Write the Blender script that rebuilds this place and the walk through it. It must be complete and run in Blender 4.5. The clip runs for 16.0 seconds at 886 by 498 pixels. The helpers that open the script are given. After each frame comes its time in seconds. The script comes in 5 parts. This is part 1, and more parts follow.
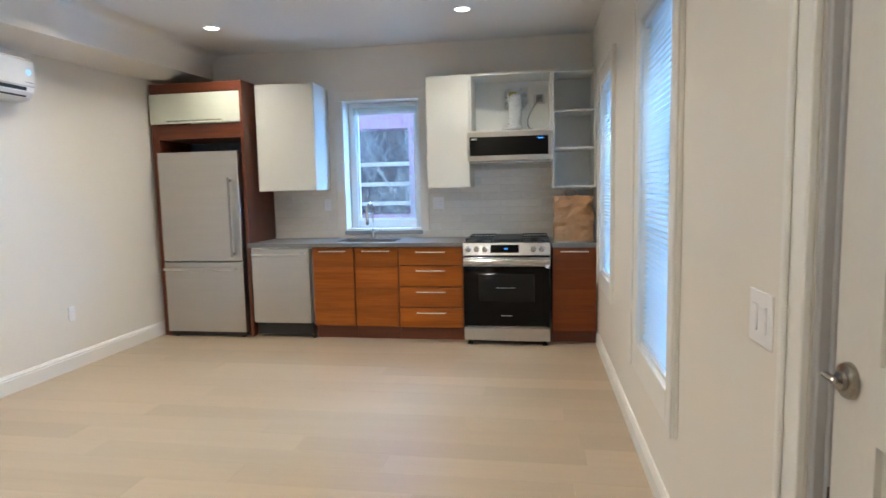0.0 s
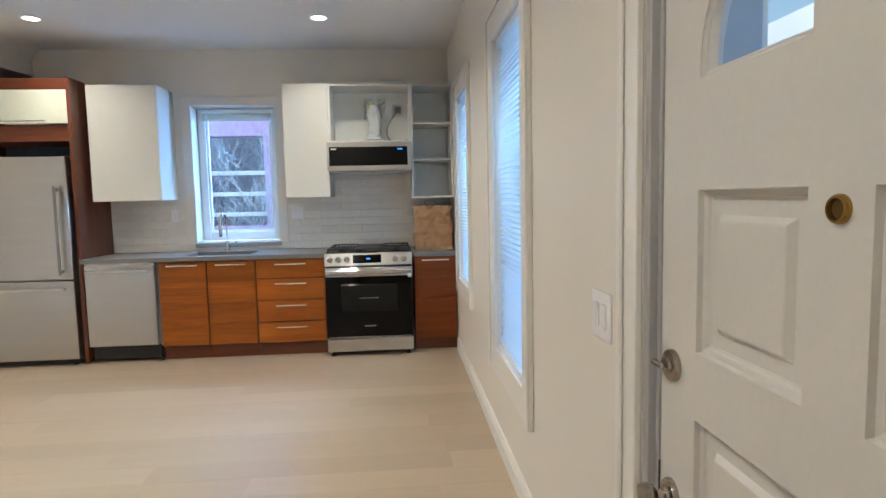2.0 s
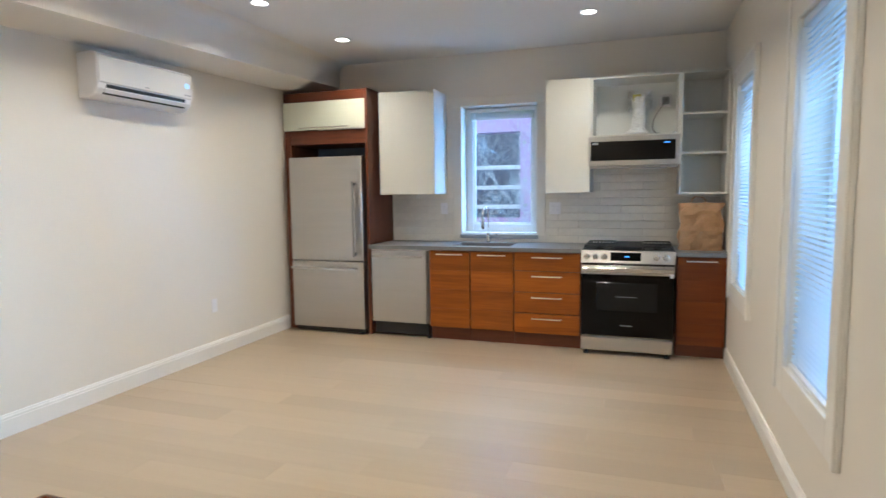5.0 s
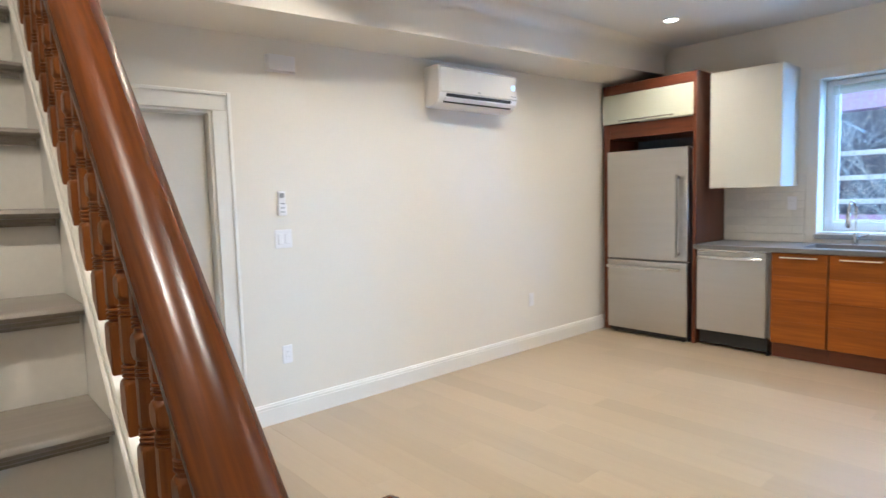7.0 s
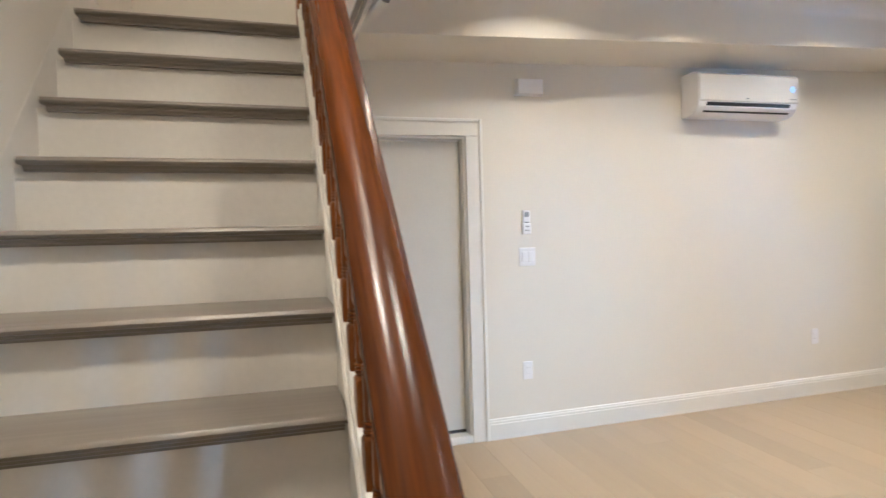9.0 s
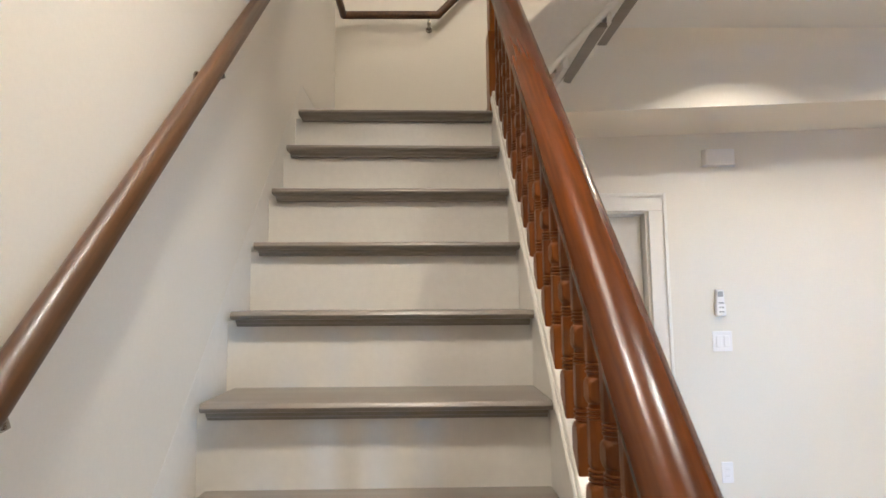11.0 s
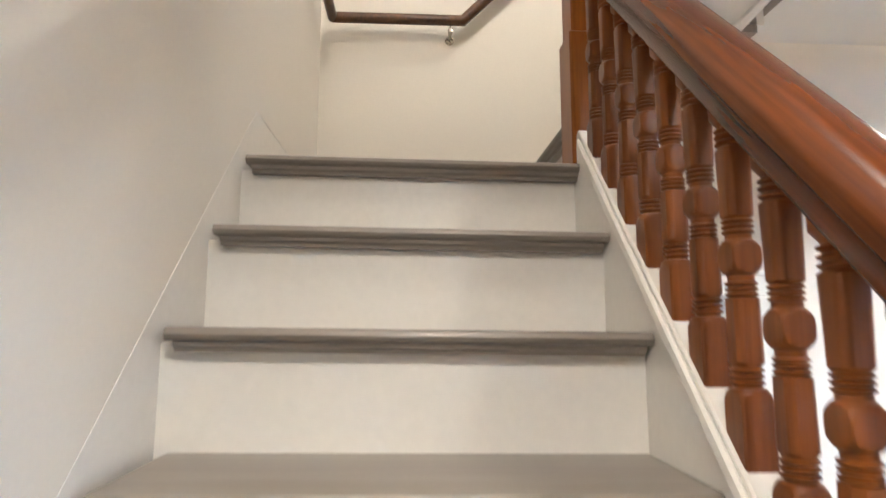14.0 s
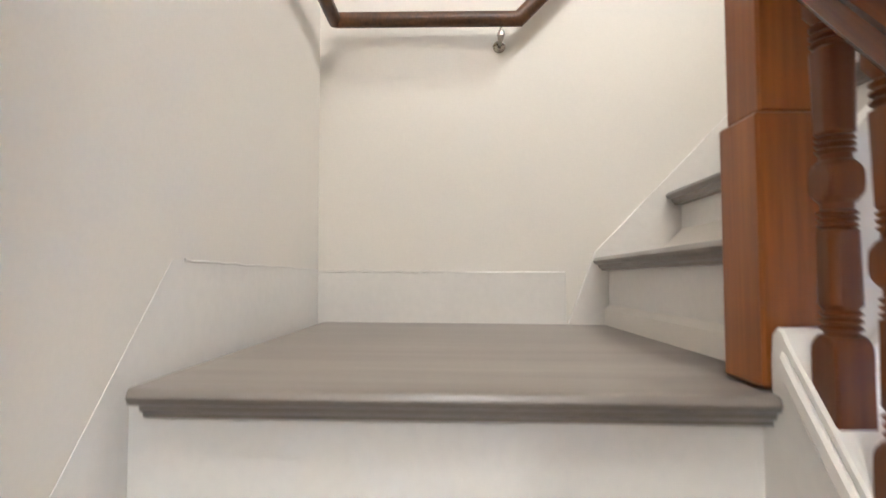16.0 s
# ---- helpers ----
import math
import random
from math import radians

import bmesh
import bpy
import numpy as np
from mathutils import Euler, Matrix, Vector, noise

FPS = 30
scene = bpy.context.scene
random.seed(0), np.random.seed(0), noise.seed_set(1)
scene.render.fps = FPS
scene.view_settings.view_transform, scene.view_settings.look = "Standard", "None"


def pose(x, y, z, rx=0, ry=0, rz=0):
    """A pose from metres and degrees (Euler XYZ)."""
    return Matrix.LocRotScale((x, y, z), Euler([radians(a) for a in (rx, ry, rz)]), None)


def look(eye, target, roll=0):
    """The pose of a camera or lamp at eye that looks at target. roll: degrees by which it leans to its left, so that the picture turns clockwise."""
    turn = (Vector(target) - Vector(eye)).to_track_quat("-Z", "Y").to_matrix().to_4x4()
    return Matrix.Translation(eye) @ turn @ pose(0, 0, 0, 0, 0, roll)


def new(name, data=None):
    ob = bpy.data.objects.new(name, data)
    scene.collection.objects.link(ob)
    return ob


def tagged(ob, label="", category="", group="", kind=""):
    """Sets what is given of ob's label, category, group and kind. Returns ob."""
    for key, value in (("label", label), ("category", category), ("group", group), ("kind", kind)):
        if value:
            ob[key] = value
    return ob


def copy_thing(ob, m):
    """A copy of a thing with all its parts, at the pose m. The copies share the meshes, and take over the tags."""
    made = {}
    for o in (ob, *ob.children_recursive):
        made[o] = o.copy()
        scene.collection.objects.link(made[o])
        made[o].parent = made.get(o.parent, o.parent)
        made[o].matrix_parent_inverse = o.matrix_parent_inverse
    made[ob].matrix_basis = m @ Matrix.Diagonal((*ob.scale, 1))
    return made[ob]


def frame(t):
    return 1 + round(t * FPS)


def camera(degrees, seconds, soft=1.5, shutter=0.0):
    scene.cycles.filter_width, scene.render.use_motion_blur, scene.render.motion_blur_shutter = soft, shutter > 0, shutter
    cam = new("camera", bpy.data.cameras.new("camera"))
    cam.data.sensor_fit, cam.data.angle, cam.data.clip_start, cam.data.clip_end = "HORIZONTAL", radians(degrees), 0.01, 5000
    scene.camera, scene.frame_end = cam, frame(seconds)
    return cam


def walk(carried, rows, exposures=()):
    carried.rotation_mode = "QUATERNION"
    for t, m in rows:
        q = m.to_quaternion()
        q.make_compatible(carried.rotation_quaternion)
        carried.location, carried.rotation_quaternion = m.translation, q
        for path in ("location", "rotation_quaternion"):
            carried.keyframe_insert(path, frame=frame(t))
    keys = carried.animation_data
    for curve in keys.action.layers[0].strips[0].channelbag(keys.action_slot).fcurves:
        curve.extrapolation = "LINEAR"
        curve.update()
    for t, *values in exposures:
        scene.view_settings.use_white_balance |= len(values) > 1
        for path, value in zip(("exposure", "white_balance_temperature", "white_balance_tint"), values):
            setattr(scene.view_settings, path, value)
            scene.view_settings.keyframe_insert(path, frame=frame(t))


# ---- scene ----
cam = camera(74.5, 16.0, shutter=0.4)
PATH = [
    (0, (-0.084, 0.182, 1.392), (-0.402, 2.146, 1.193), -1.2),
    (0.5, (-0.091, 0.174, 1.396), (-0.238, 2.159, 1.202), -1.1),
    (1, (-0.089, 0.175, 1.395), (-0.075, 2.166, 1.207), -1.1),
    (1.5, (-0.086, 0.167, 1.393), (0.03, 2.156, 1.214), -1.1),
    (2, (-0.094, 0.159, 1.393), (0.062, 2.145, 1.218), -1.2),
    (2.5, (-0.131, 0.16, 1.392), (-0.001, 2.148, 1.223), -1.2),
    (3, (-0.162, 0.159, 1.391), (-0.113, 2.152, 1.225), -1.1),
    (5.5, (-0.243, 0.125, 1.43), (-1.11, 1.917, 1.234), -0.9),
    (6, (-0.266, 0.131, 1.425), (-1.356, 1.797, 1.234), -1.2),
    (6.5, (-0.351, 0.148, 1.408), (-1.658, 1.651, 1.226), -1.3),
    (7, (-0.377, 0.23, 1.404), (-1.876, 1.543, 1.231), -1.7),
    (7.5, (-0.347, 0.306, 1.409), (-1.982, 1.444, 1.24), -1.7),
    (8, (-0.355, 0.326, 1.402), (-2.105, 1.282, 1.25), -1.9),
    (8.5, (-0.344, 0.339, 1.398), (-2.186, 1.108, 1.276), -1.8),
    (9, (-0.346, 0.311, 1.398), (-2.263, 0.876, 1.317), -1.7),
    (9.5, (-0.327, 0.278, 1.402), (-2.291, 0.652, 1.382), -1.7),
    (10, (-0.322, 0.251, 1.416), (-2.31, 0.46, 1.471), -1.5),
    (10.2, (-0.336, 0.241, 1.421), (-2.327, 0.401, 1.511), -1.3),
    (12.5, (-0.944, 0.058, 1.5), (-2.932, 0.084, 1.72), -0.7),
    (12.6, (-1.0, 0.067, 1.538), (-2.987, 0.092, 1.759), -0.7),
    (13, (-1.086, 0.076, 1.637), (-3.07, 0.117, 1.889), -0.3),
    (13.5, (-1.236, 0.052, 1.675), (-3.214, 0.132, 1.959), -0.2),
    (14, (-1.404, 0.058, 1.814), (-3.383, 0.164, 2.084), 0.1),
    (14.5, (-1.562, 0.097, 1.961), (-3.547, 0.12, 2.206), 0.3),
    (15, (-1.719, 0.063, 2.053), (-3.705, 0.12, 2.276), -0.2),
    (15.5, (-1.878, 0.064, 2.191), (-3.87, 0.098, 2.369), -0.6),
    (16, (-2.032, 0.064, 2.348), (-4.029, 0.034, 2.45), -0.1),
]
walk(cam, [(t, look(eye, target, roll)) for t, eye, target, roll in PATH],
     exposures=[(0, -0.1, 5380, 5), (3, -0.1, 5380, 5), (5.5, -0.12, 5450, 5), (7, 0.03, 5500, 6), (9, -0.02, 5720, 8), (10, 0.0, 5720, 8), (12.5, 0.4, 5430, 8), (14.5, 0.64, 5300, 9), (15.5, 0.72, 5030, 8), (16, 0.9, 4930, 9)])

# ---- world, sun, exposure ----
world = bpy.data.worlds.new("sky")
scene.world = world
world.use_nodes = True
_nt = world.node_tree
_sky = _nt.nodes.new("ShaderNodeTexSky")
_sky.sky_type = "NISHITA"
_sky.sun_disc = False
_sky.air_density, _sky.dust_density = 1.6, 2.5
_sky.sun_elevation, _sky.sun_rotation = radians(44), radians(229)
_nt.links.new(_sky.outputs[0], _nt.nodes["Background"].inputs[0])
_nt.nodes["Background"].inputs[1].default_value = 0.15
sun = new("sun", bpy.data.lights.new("sun", "SUN"))
sun.data.energy, sun.data.angle, sun.data.color = 3.2, radians(12), (1.0, 0.96, 0.90)
sun.matrix_world = look((-7, -6, 9), (0, 0, 0))

XL, XR, YS, YB, ZC = -3.84, 0.45, -0.352, 6.03, 2.85   # room: left, right, south, back, ceiling
WARM = (1.0, 0.83, 0.62)
# last two unseen: one set by the stair's shadow edge, the last added as fill
LAMPS = [(-2.88, 5.06), (-0.67, 5.02), (-2.95, 3.92), (-0.67, 3.92), (-2.9, 2.85), (-0.67, 2.85), (-2.95, 1.85), (-0.92, 1.1), (-1.0, 0.1)]
for _x, _y in LAMPS:
    _l = new("downlight_beam", bpy.data.lights.new("downlight_beam", "AREA"))
    _l.data.shape, _l.data.size, _l.data.energy, _l.data.color = "DISK", 0.11, 15.0 if _y < 1.5 else 12.2, WARM
    _l.data.spread = radians(130 if _y > 1.5 else 162)
    _l.matrix_world = look((_x, _y, ZC - 0.03), (_x, _y, 0.0))
# an unseen upstairs lamp above the stairwell, placed by the landing rail's shadow
_l = new("unseen_stairwell_light", bpy.data.lights.new("unseen_stairwell_light", "AREA"))
_l.data.shape, _l.data.size, _l.data.energy, _l.data.color = "DISK", 0.25, 16.0, WARM
_l.matrix_world = look((-2.95, 1.25, 4.7), (-3.2, 0.2, 2.6))
# added fill high over the stair, to lift the steps and south wall
_l = new("unseen_stairwell_light", bpy.data.lights.new("unseen_stairwell_light", "AREA"))
_l.data.shape, _l.data.size, _l.data.energy, _l.data.color = "DISK", 0.5, 24.0, WARM
_l.matrix_world = look((-1.3, 0.15, 4.85), (-1.3, 0.05, 0.0))
# lamp standing in for the sky above the yard, at the head of the kitchen window
_l = new("daylight_fill", bpy.data.lights.new("daylight_fill", "AREA"))
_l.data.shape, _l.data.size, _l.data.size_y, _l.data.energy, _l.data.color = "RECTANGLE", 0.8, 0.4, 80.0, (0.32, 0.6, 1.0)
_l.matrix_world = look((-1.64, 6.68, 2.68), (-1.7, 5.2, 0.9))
# a second one added outside, aimed at the wall cabinet's side to turn it blue
_l = new("daylight_fill", bpy.data.lights.new("daylight_fill", "AREA"))
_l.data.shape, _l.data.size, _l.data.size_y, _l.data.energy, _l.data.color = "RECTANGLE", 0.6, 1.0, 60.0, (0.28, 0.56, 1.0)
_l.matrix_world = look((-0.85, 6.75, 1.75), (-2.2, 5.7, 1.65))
# lamps standing in for daylight that comes in through the side windows
# the 480 W lamp is added out in the yard to reach the stair
for _c, _t, _w, _h, _e in (((1.05, 2.965, 2.75), (0.0, 2.965, 0.9), 0.9, 0.5, 62.0), ((1.05, 4.825, 2.75), (0.0, 4.825, 0.9), 0.9, 0.5, 62.0), ((3.0, 6.6, 2.5), (0.3, 3.4, 1.3), 1.0, 0.8, 480.0)):
    _l = new("daylight_fill", bpy.data.lights.new("daylight_fill", "AREA"))
    _l.data.shape, _l.data.size, _l.data.size_y, _l.data.energy, _l.data.color = "RECTANGLE", _w, _h, _e, (0.40, 0.68, 1.0)
    _l.matrix_world = look(_c, _t)

# ---- materials ----


def nodes_of(name):
    m = bpy.data.materials.new(name)
    m.use_nodes = True
    return m, m.node_tree, m.node_tree.nodes["Principled BSDF"]


def paint(name, col, rough=0.5, metal=0.0, var=0.06, scale=3.0, fine=60.0, bump=0.08, stretch=(1, 1, 1), coat=0.0, tint=0.0, spec=0.5):
    """A surface with blotches at a large and a fine scale, and fine relief."""
    m, nt, b = nodes_of(name)
    N, L = nt.nodes, nt.links
    tc = N.new("ShaderNodeTexCoord")
    mp = N.new("ShaderNodeMapping")
    mp.inputs["Scale"].default_value = stretch
    L.new(tc.outputs["Object"], mp.inputs[0])
    n1, n2 = N.new("ShaderNodeTexNoise"), N.new("ShaderNodeTexNoise")
    n1.inputs["Scale"].default_value, n1.inputs["Detail"].default_value = scale, 4
    n2.inputs["Scale"].default_value, n2.inputs["Detail"].default_value = fine, 3
    L.new(mp.outputs[0], n1.inputs["Vector"])
    L.new(mp.outputs[0], n2.inputs["Vector"])
    mix = N.new("ShaderNodeMath")
    mix.operation = "ADD"
    L.new(n1.outputs[0], mix.inputs[0])
    L.new(n2.outputs[0], mix.inputs[1])
    rp = N.new("ShaderNodeMapRange")
    rp.inputs["From Min"].default_value, rp.inputs["From Max"].default_value = 0.6, 1.4
    rp.inputs["To Min"].default_value, rp.inputs["To Max"].default_value = 1 - var, 1 + var
    L.new(mix.outputs[0], rp.inputs[0])
    last = rp.outputs[0]
    if tint:
        info, tr, mul = N.new("ShaderNodeObjectInfo"), N.new("ShaderNodeMapRange"), N.new("ShaderNodeMath")
        tr.inputs["To Min"].default_value, tr.inputs["To Max"].default_value = 1 - tint, 1 + tint
        L.new(info.outputs["Random"], tr.inputs[0])
        mul.operation = "MULTIPLY"
        L.new(last, mul.inputs[0])
        L.new(tr.outputs[0], mul.inputs[1])
        last = mul.outputs[0]
    vm = N.new("ShaderNodeVectorMath")
    vm.operation = "SCALE"
    vm.inputs[0].default_value = col
    L.new(last, vm.inputs["Scale"])
    L.new(vm.outputs[0], b.inputs["Base Color"])
    b.inputs["Roughness"].default_value, b.inputs["Metallic"].default_value = rough, metal
    b.inputs["Coat Weight"].default_value = coat
    b.inputs["Coat Roughness"].default_value = 0.15
    b.inputs["Specular IOR Level"].default_value = spec
    if bump:
        bp = N.new("ShaderNodeBump")
        bp.inputs["Strength"].default_value, bp.inputs["Distance"].default_value = bump, 0.004
        L.new(n2.outputs[0], bp.inputs["Height"])
        L.new(bp.outputs[0], b.inputs["Normal"])
    return m


def wood(name, dark, light, axis=0, rough=0.4, scale=1.0, bump=0.08, coat=0.0, tint=0.0, rings=1.0, spec=0.5, tilt=0.0):
    """Wood whose grain runs along the axis 0, 1 or 2."""
    m, nt, b = nodes_of(name)
    N, L = nt.nodes, nt.links
    tc, mp = N.new("ShaderNodeTexCoord"), N.new("ShaderNodeMapping")
    s = [26.0 * scale] * 3
    s[axis] = 1.3 * scale
    mp.inputs["Scale"].default_value = s
    lean = N.new("ShaderNodeMapping")
    lean.inputs["Rotation"].default_value = (0, radians(tilt), 0)
    L.new(tc.outputs["Object"], lean.inputs[0])
    L.new(lean.outputs[0], mp.inputs[0])
    info, off = N.new("ShaderNodeObjectInfo"), N.new("ShaderNodeVectorMath")
    off.operation = "MULTIPLY_ADD"
    off.inputs[0].default_value = (37.0, 19.0, 53.0)
    L.new(info.outputs["Random"], off.inputs[1])
    L.new(mp.outputs[0], off.inputs[2])
    n1, n2 = N.new("ShaderNodeTexNoise"), N.new("ShaderNodeTexNoise")
    n1.inputs["Scale"].default_value, n1.inputs["Detail"].default_value, n1.inputs["Distortion"].default_value = 0.35 * rings, 5, 1.2
    n2.inputs["Scale"].default_value, n2.inputs["Detail"].default_value = 3.5, 6
    L.new(off.outputs[0], n1.inputs["Vector"])
    L.new(off.outputs[0], n2.inputs["Vector"])
    mix = N.new("ShaderNodeMix")
    mix.inputs[0].default_value = 0.4
    L.new(n1.outputs[0], mix.inputs[2])
    L.new(n2.outputs[0], mix.inputs[3])
    ramp = N.new("ShaderNodeValToRGB")
    ramp.color_ramp.elements[0].position, ramp.color_ramp.elements[1].position = 0.33, 0.68
    ramp.color_ramp.elements[0].color, ramp.color_ramp.elements[1].color = (*dark, 1), (*light, 1)
    L.new(mix.outputs[0], ramp.inputs[0])
    last = ramp.outputs[0]
    if tint:
        tr, vm = N.new("ShaderNodeMapRange"), N.new("ShaderNodeVectorMath")
        tr.inputs["To Min"].default_value, tr.inputs["To Max"].default_value = 1 - tint, 1 + tint
        L.new(info.outputs["Random"], tr.inputs[0])
        vm.operation = "SCALE"
        L.new(last, vm.inputs[0])
        L.new(tr.outputs[0], vm.inputs["Scale"])
        last = vm.outputs[0]
    L.new(last, b.inputs["Base Color"])
    b.inputs["Roughness"].default_value, b.inputs["Coat Weight"].default_value = rough, coat
    b.inputs["Coat Roughness"].default_value = 0.18
    b.inputs["Specular IOR Level"].default_value = spec
    bp = N.new("ShaderNodeBump")
    bp.inputs["Strength"].default_value, bp.inputs["Distance"].default_value = bump, 0.003
    L.new(n2.outputs[0], bp.inputs["Height"])
    L.new(bp.outputs[0], b.inputs["Normal"])
    return m


def glowing(name, col, strength):
    m, nt, b = nodes_of(name)
    b.inputs["Base Color"].default_value = (*col, 1)
    b.inputs["Emission Color"].default_value = (*col, 1)
    b.inputs["Emission Strength"].default_value = strength
    b.inputs["Specular IOR Level"].default_value = 0.1
    return m


def clear(name, tint=(1, 1, 1), rough=0.0):
    m, nt, b = nodes_of(name)
    b.inputs["Base Color"].default_value = (*tint, 1)
    b.inputs["Roughness"].default_value = rough
    b.inputs["Transmission Weight"].default_value = 1.0
    b.inputs["IOR"].default_value = 1.45
    return m


M_WALL = paint("wall_paint", (0.75, 0.708, 0.637), 0.42, var=0.025, scale=1.5, fine=140, bump=0.05)
M_CEIL = paint("ceiling_paint", (0.72, 0.71, 0.69), 0.8, var=0.02, scale=1.2, fine=120, bump=0.04)
M_TRIM = paint("trim_paint", (0.78, 0.76, 0.72), 0.35, var=0.025, scale=4, fine=90, bump=0.05)
M_SHEEN = paint("stair_white_paint", (0.74, 0.71, 0.66), 0.3, var=0.04, scale=5, fine=50, bump=0.12)
M_DOOR = paint("door_paint", (0.63, 0.605, 0.56), 0.38, var=0.03, scale=6, fine=80, bump=0.08)
# off-white jamb paint turned grey: the recess's shade is put into the colour
M_JAMB_SHADED = paint("shaded_jamb_paint", (0.42, 0.415, 0.42), 0.5, var=0.05, scale=6, fine=70, bump=0.08)
M_LACQ = paint("white_lacquer", (0.68, 0.665, 0.61), 0.3, var=0.012, scale=2, fine=30, bump=0.0)
M_INSIDE = paint("cabinet_inside", (0.80, 0.81, 0.78), 0.45, var=0.02, scale=3, fine=40, bump=0.0)
M_CREAM = paint("cream_lacquer", (0.62, 0.63, 0.52), 0.22, var=0.012, scale=2, fine=30, bump=0.0)
M_FLOOR = wood("oak_floor", (0.368, 0.287, 0.196), (0.402, 0.316, 0.218), 0, 0.28, 0.6, 0.02, tint=0.085, rings=0.6)
M_TEAK = wood("teak_front", (0.185, 0.044, 0.003), (0.35, 0.100, 0.006), 0, 0.38, 0.8, 0.04, tint=0.14, spec=0.32)
# the teak front in a darker, redder tone, for the cabinet beside the stove
M_TEAKD = wood("teak_front_darker", (0.115, 0.022, 0.003), (0.21, 0.050, 0.005), 0, 0.38, 0.8, 0.04, spec=0.32)
M_MAHOG = wood("mahogany_panel", (0.088, 0.022, 0.008), (0.16, 0.042, 0.016), 2, 0.4, 1.0, 0.05)
M_MAHOGX = wood("mahogany_board", (0.088, 0.022, 0.008), (0.16, 0.042, 0.016), 0, 0.4, 1.0, 0.05)
M_RAIL = wood("varnished_rail", (0.036, 0.008, 0.0015), (0.138, 0.034, 0.0042), 0, 0.24, 1.3, 0.03, coat=0.0, rings=1.4, spec=0.32, tilt=-45.7)
M_BALU = wood("varnished_baluster", (0.085, 0.021, 0.0028), (0.2, 0.058, 0.0065), 2, 0.36, 1.2, 0.05, coat=0.0, tint=0.14, spec=0.34)
# varnish lightened: the strong light on the posts is put into its orange
M_NEWEL_LIT = wood("lit_varnished_newel", (0.15, 0.040, 0.005), (0.31, 0.100, 0.011), 2, 0.3, 1.2, 0.05, spec=0.36)
M_OAKR = wood("oak_wall_rail", (0.030, 0.011, 0.0035), (0.135, 0.055, 0.015), 0, 0.4, 1.3, 0.08, coat=0.1, tilt=-45)
M_TREAD = wood("grey_tread_paint", (0.185, 0.160, 0.136), (0.25, 0.219, 0.188), 1, 0.33, 0.7, 0.08)
M_STEEL = paint("brushed_steel", (0.52, 0.505, 0.485), 0.28, 1.0, 0.04, 2.0, 90, 0.03, (1, 1, 14))
M_HANDLE = paint("bright_handle", (0.82, 0.78, 0.70), 0.38, 1.0, 0.03, 3.0, 60, 0.0)
M_STEELD = paint("dark_steel", (0.30, 0.29, 0.28), 0.35, 1.0, 0.03, 3.0, 60, 0.0)
M_STEELH = paint("polished_steel", (0.66, 0.65, 0.63), 0.2, 1.0, 0.03, 3.0, 60, 0.0)
M_NICKEL = paint("satin_nickel", (0.38, 0.345, 0.30), 0.24, 1.0, 0.04, 9, 80, 0.02)
M_BRASS = paint("worn_brass", (0.38, 0.23, 0.06), 0.2, 1.0, 0.12, 14, 90, 0.05)
M_PEEP = paint("dark_brass", (0.10, 0.062, 0.018), 0.35, 0.6, 0.2, 14, 90, 0.05)
M_BLACKG = paint("black_glass", (0.003, 0.0028, 0.0028), 0.05, 0.0, 0.1, 3, 30, 0.0, spec=0.16)
M_OVENW = paint("oven_window_glass", (0.014, 0.0135, 0.013), 0.08, 0.0, 0.1, 3, 30, 0.0, spec=0.12)
M_BLACK = paint("black_plastic", (0.018, 0.018, 0.019), 0.5, 0.0, 0.2, 8, 90, 0.05)
M_IRON = paint("cast_iron", (0.022, 0.022, 0.023), 0.6, 0.0, 0.25, 10, 140, 0.25)
M_STONE = paint("grey_quartz", (0.17, 0.165, 0.165), 0.28, 0.0, 0.12, 20, 240, 0.02)
M_TILE = paint("glazed_tile", (0.76, 0.725, 0.66), 0.16, 0.0, 0.06, 6, 30, 0.10, tint=0.05)
M_GROUT = paint("grout", (0.64, 0.61, 0.56), 0.85, 0.0, 0.08, 9, 150, 0.2)
M_PLASTIC = paint("white_plastic", (0.82, 0.81, 0.83), 0.35, 0.0, 0.015, 4, 60, 0.0)
M_GLOSSPL = paint("glossy_white_plastic", (0.76, 0.75, 0.73), 0.12, 0.0, 0.012, 3, 40, 0.0)
M_GREYPL = paint("grey_plastic", (0.30, 0.31, 0.32), 0.4, 0.0, 0.05, 8, 60, 0.0)
M_BLIND = paint("blind_slat", (0.80, 0.82, 0.85), 0.45, 0.0, 0.02, 4, 60, 0.0)


def translucent(m, share, col):
    """Lets a share of the light through a thin sheet of the material."""
    N, L = m.node_tree.nodes, m.node_tree.links
    t, mix = N.new("ShaderNodeBsdfTranslucent"), N.new("ShaderNodeMixShader")
    t.inputs["Color"].default_value = (*col, 1)
    mix.inputs[0].default_value = share
    L.new(N["Principled BSDF"].outputs[0], mix.inputs[1])
    L.new(t.outputs[0], mix.inputs[2])
    L.new(mix.outputs[0], N["Material Output"].inputs["Surface"])


translucent(M_BLIND, 0.45, (0.72, 0.84, 0.95))
M_VINYL = paint("vinyl_frame", (0.78, 0.79, 0.79), 0.35, 0.0, 0.02, 4, 60, 0.0)
M_KRAFT = paint("kraft_paper", (0.40, 0.225, 0.105), 0.75, 0.0, 0.14, 7, 70, 0.3)
M_FOIL = paint("aluminium_foil", (0.86, 0.86, 0.85), 0.30, 0.6, 0.1, 30, 120, 0.6)
M_YELLOW = paint("yellow_tape", (0.60, 0.52, 0.10), 0.5, 0.0, 0.1, 9, 60, 0.0)
M_CORD = paint("grey_cord", (0.22, 0.21, 0.20), 0.5, 0.0, 0.05, 9, 60, 0.0)
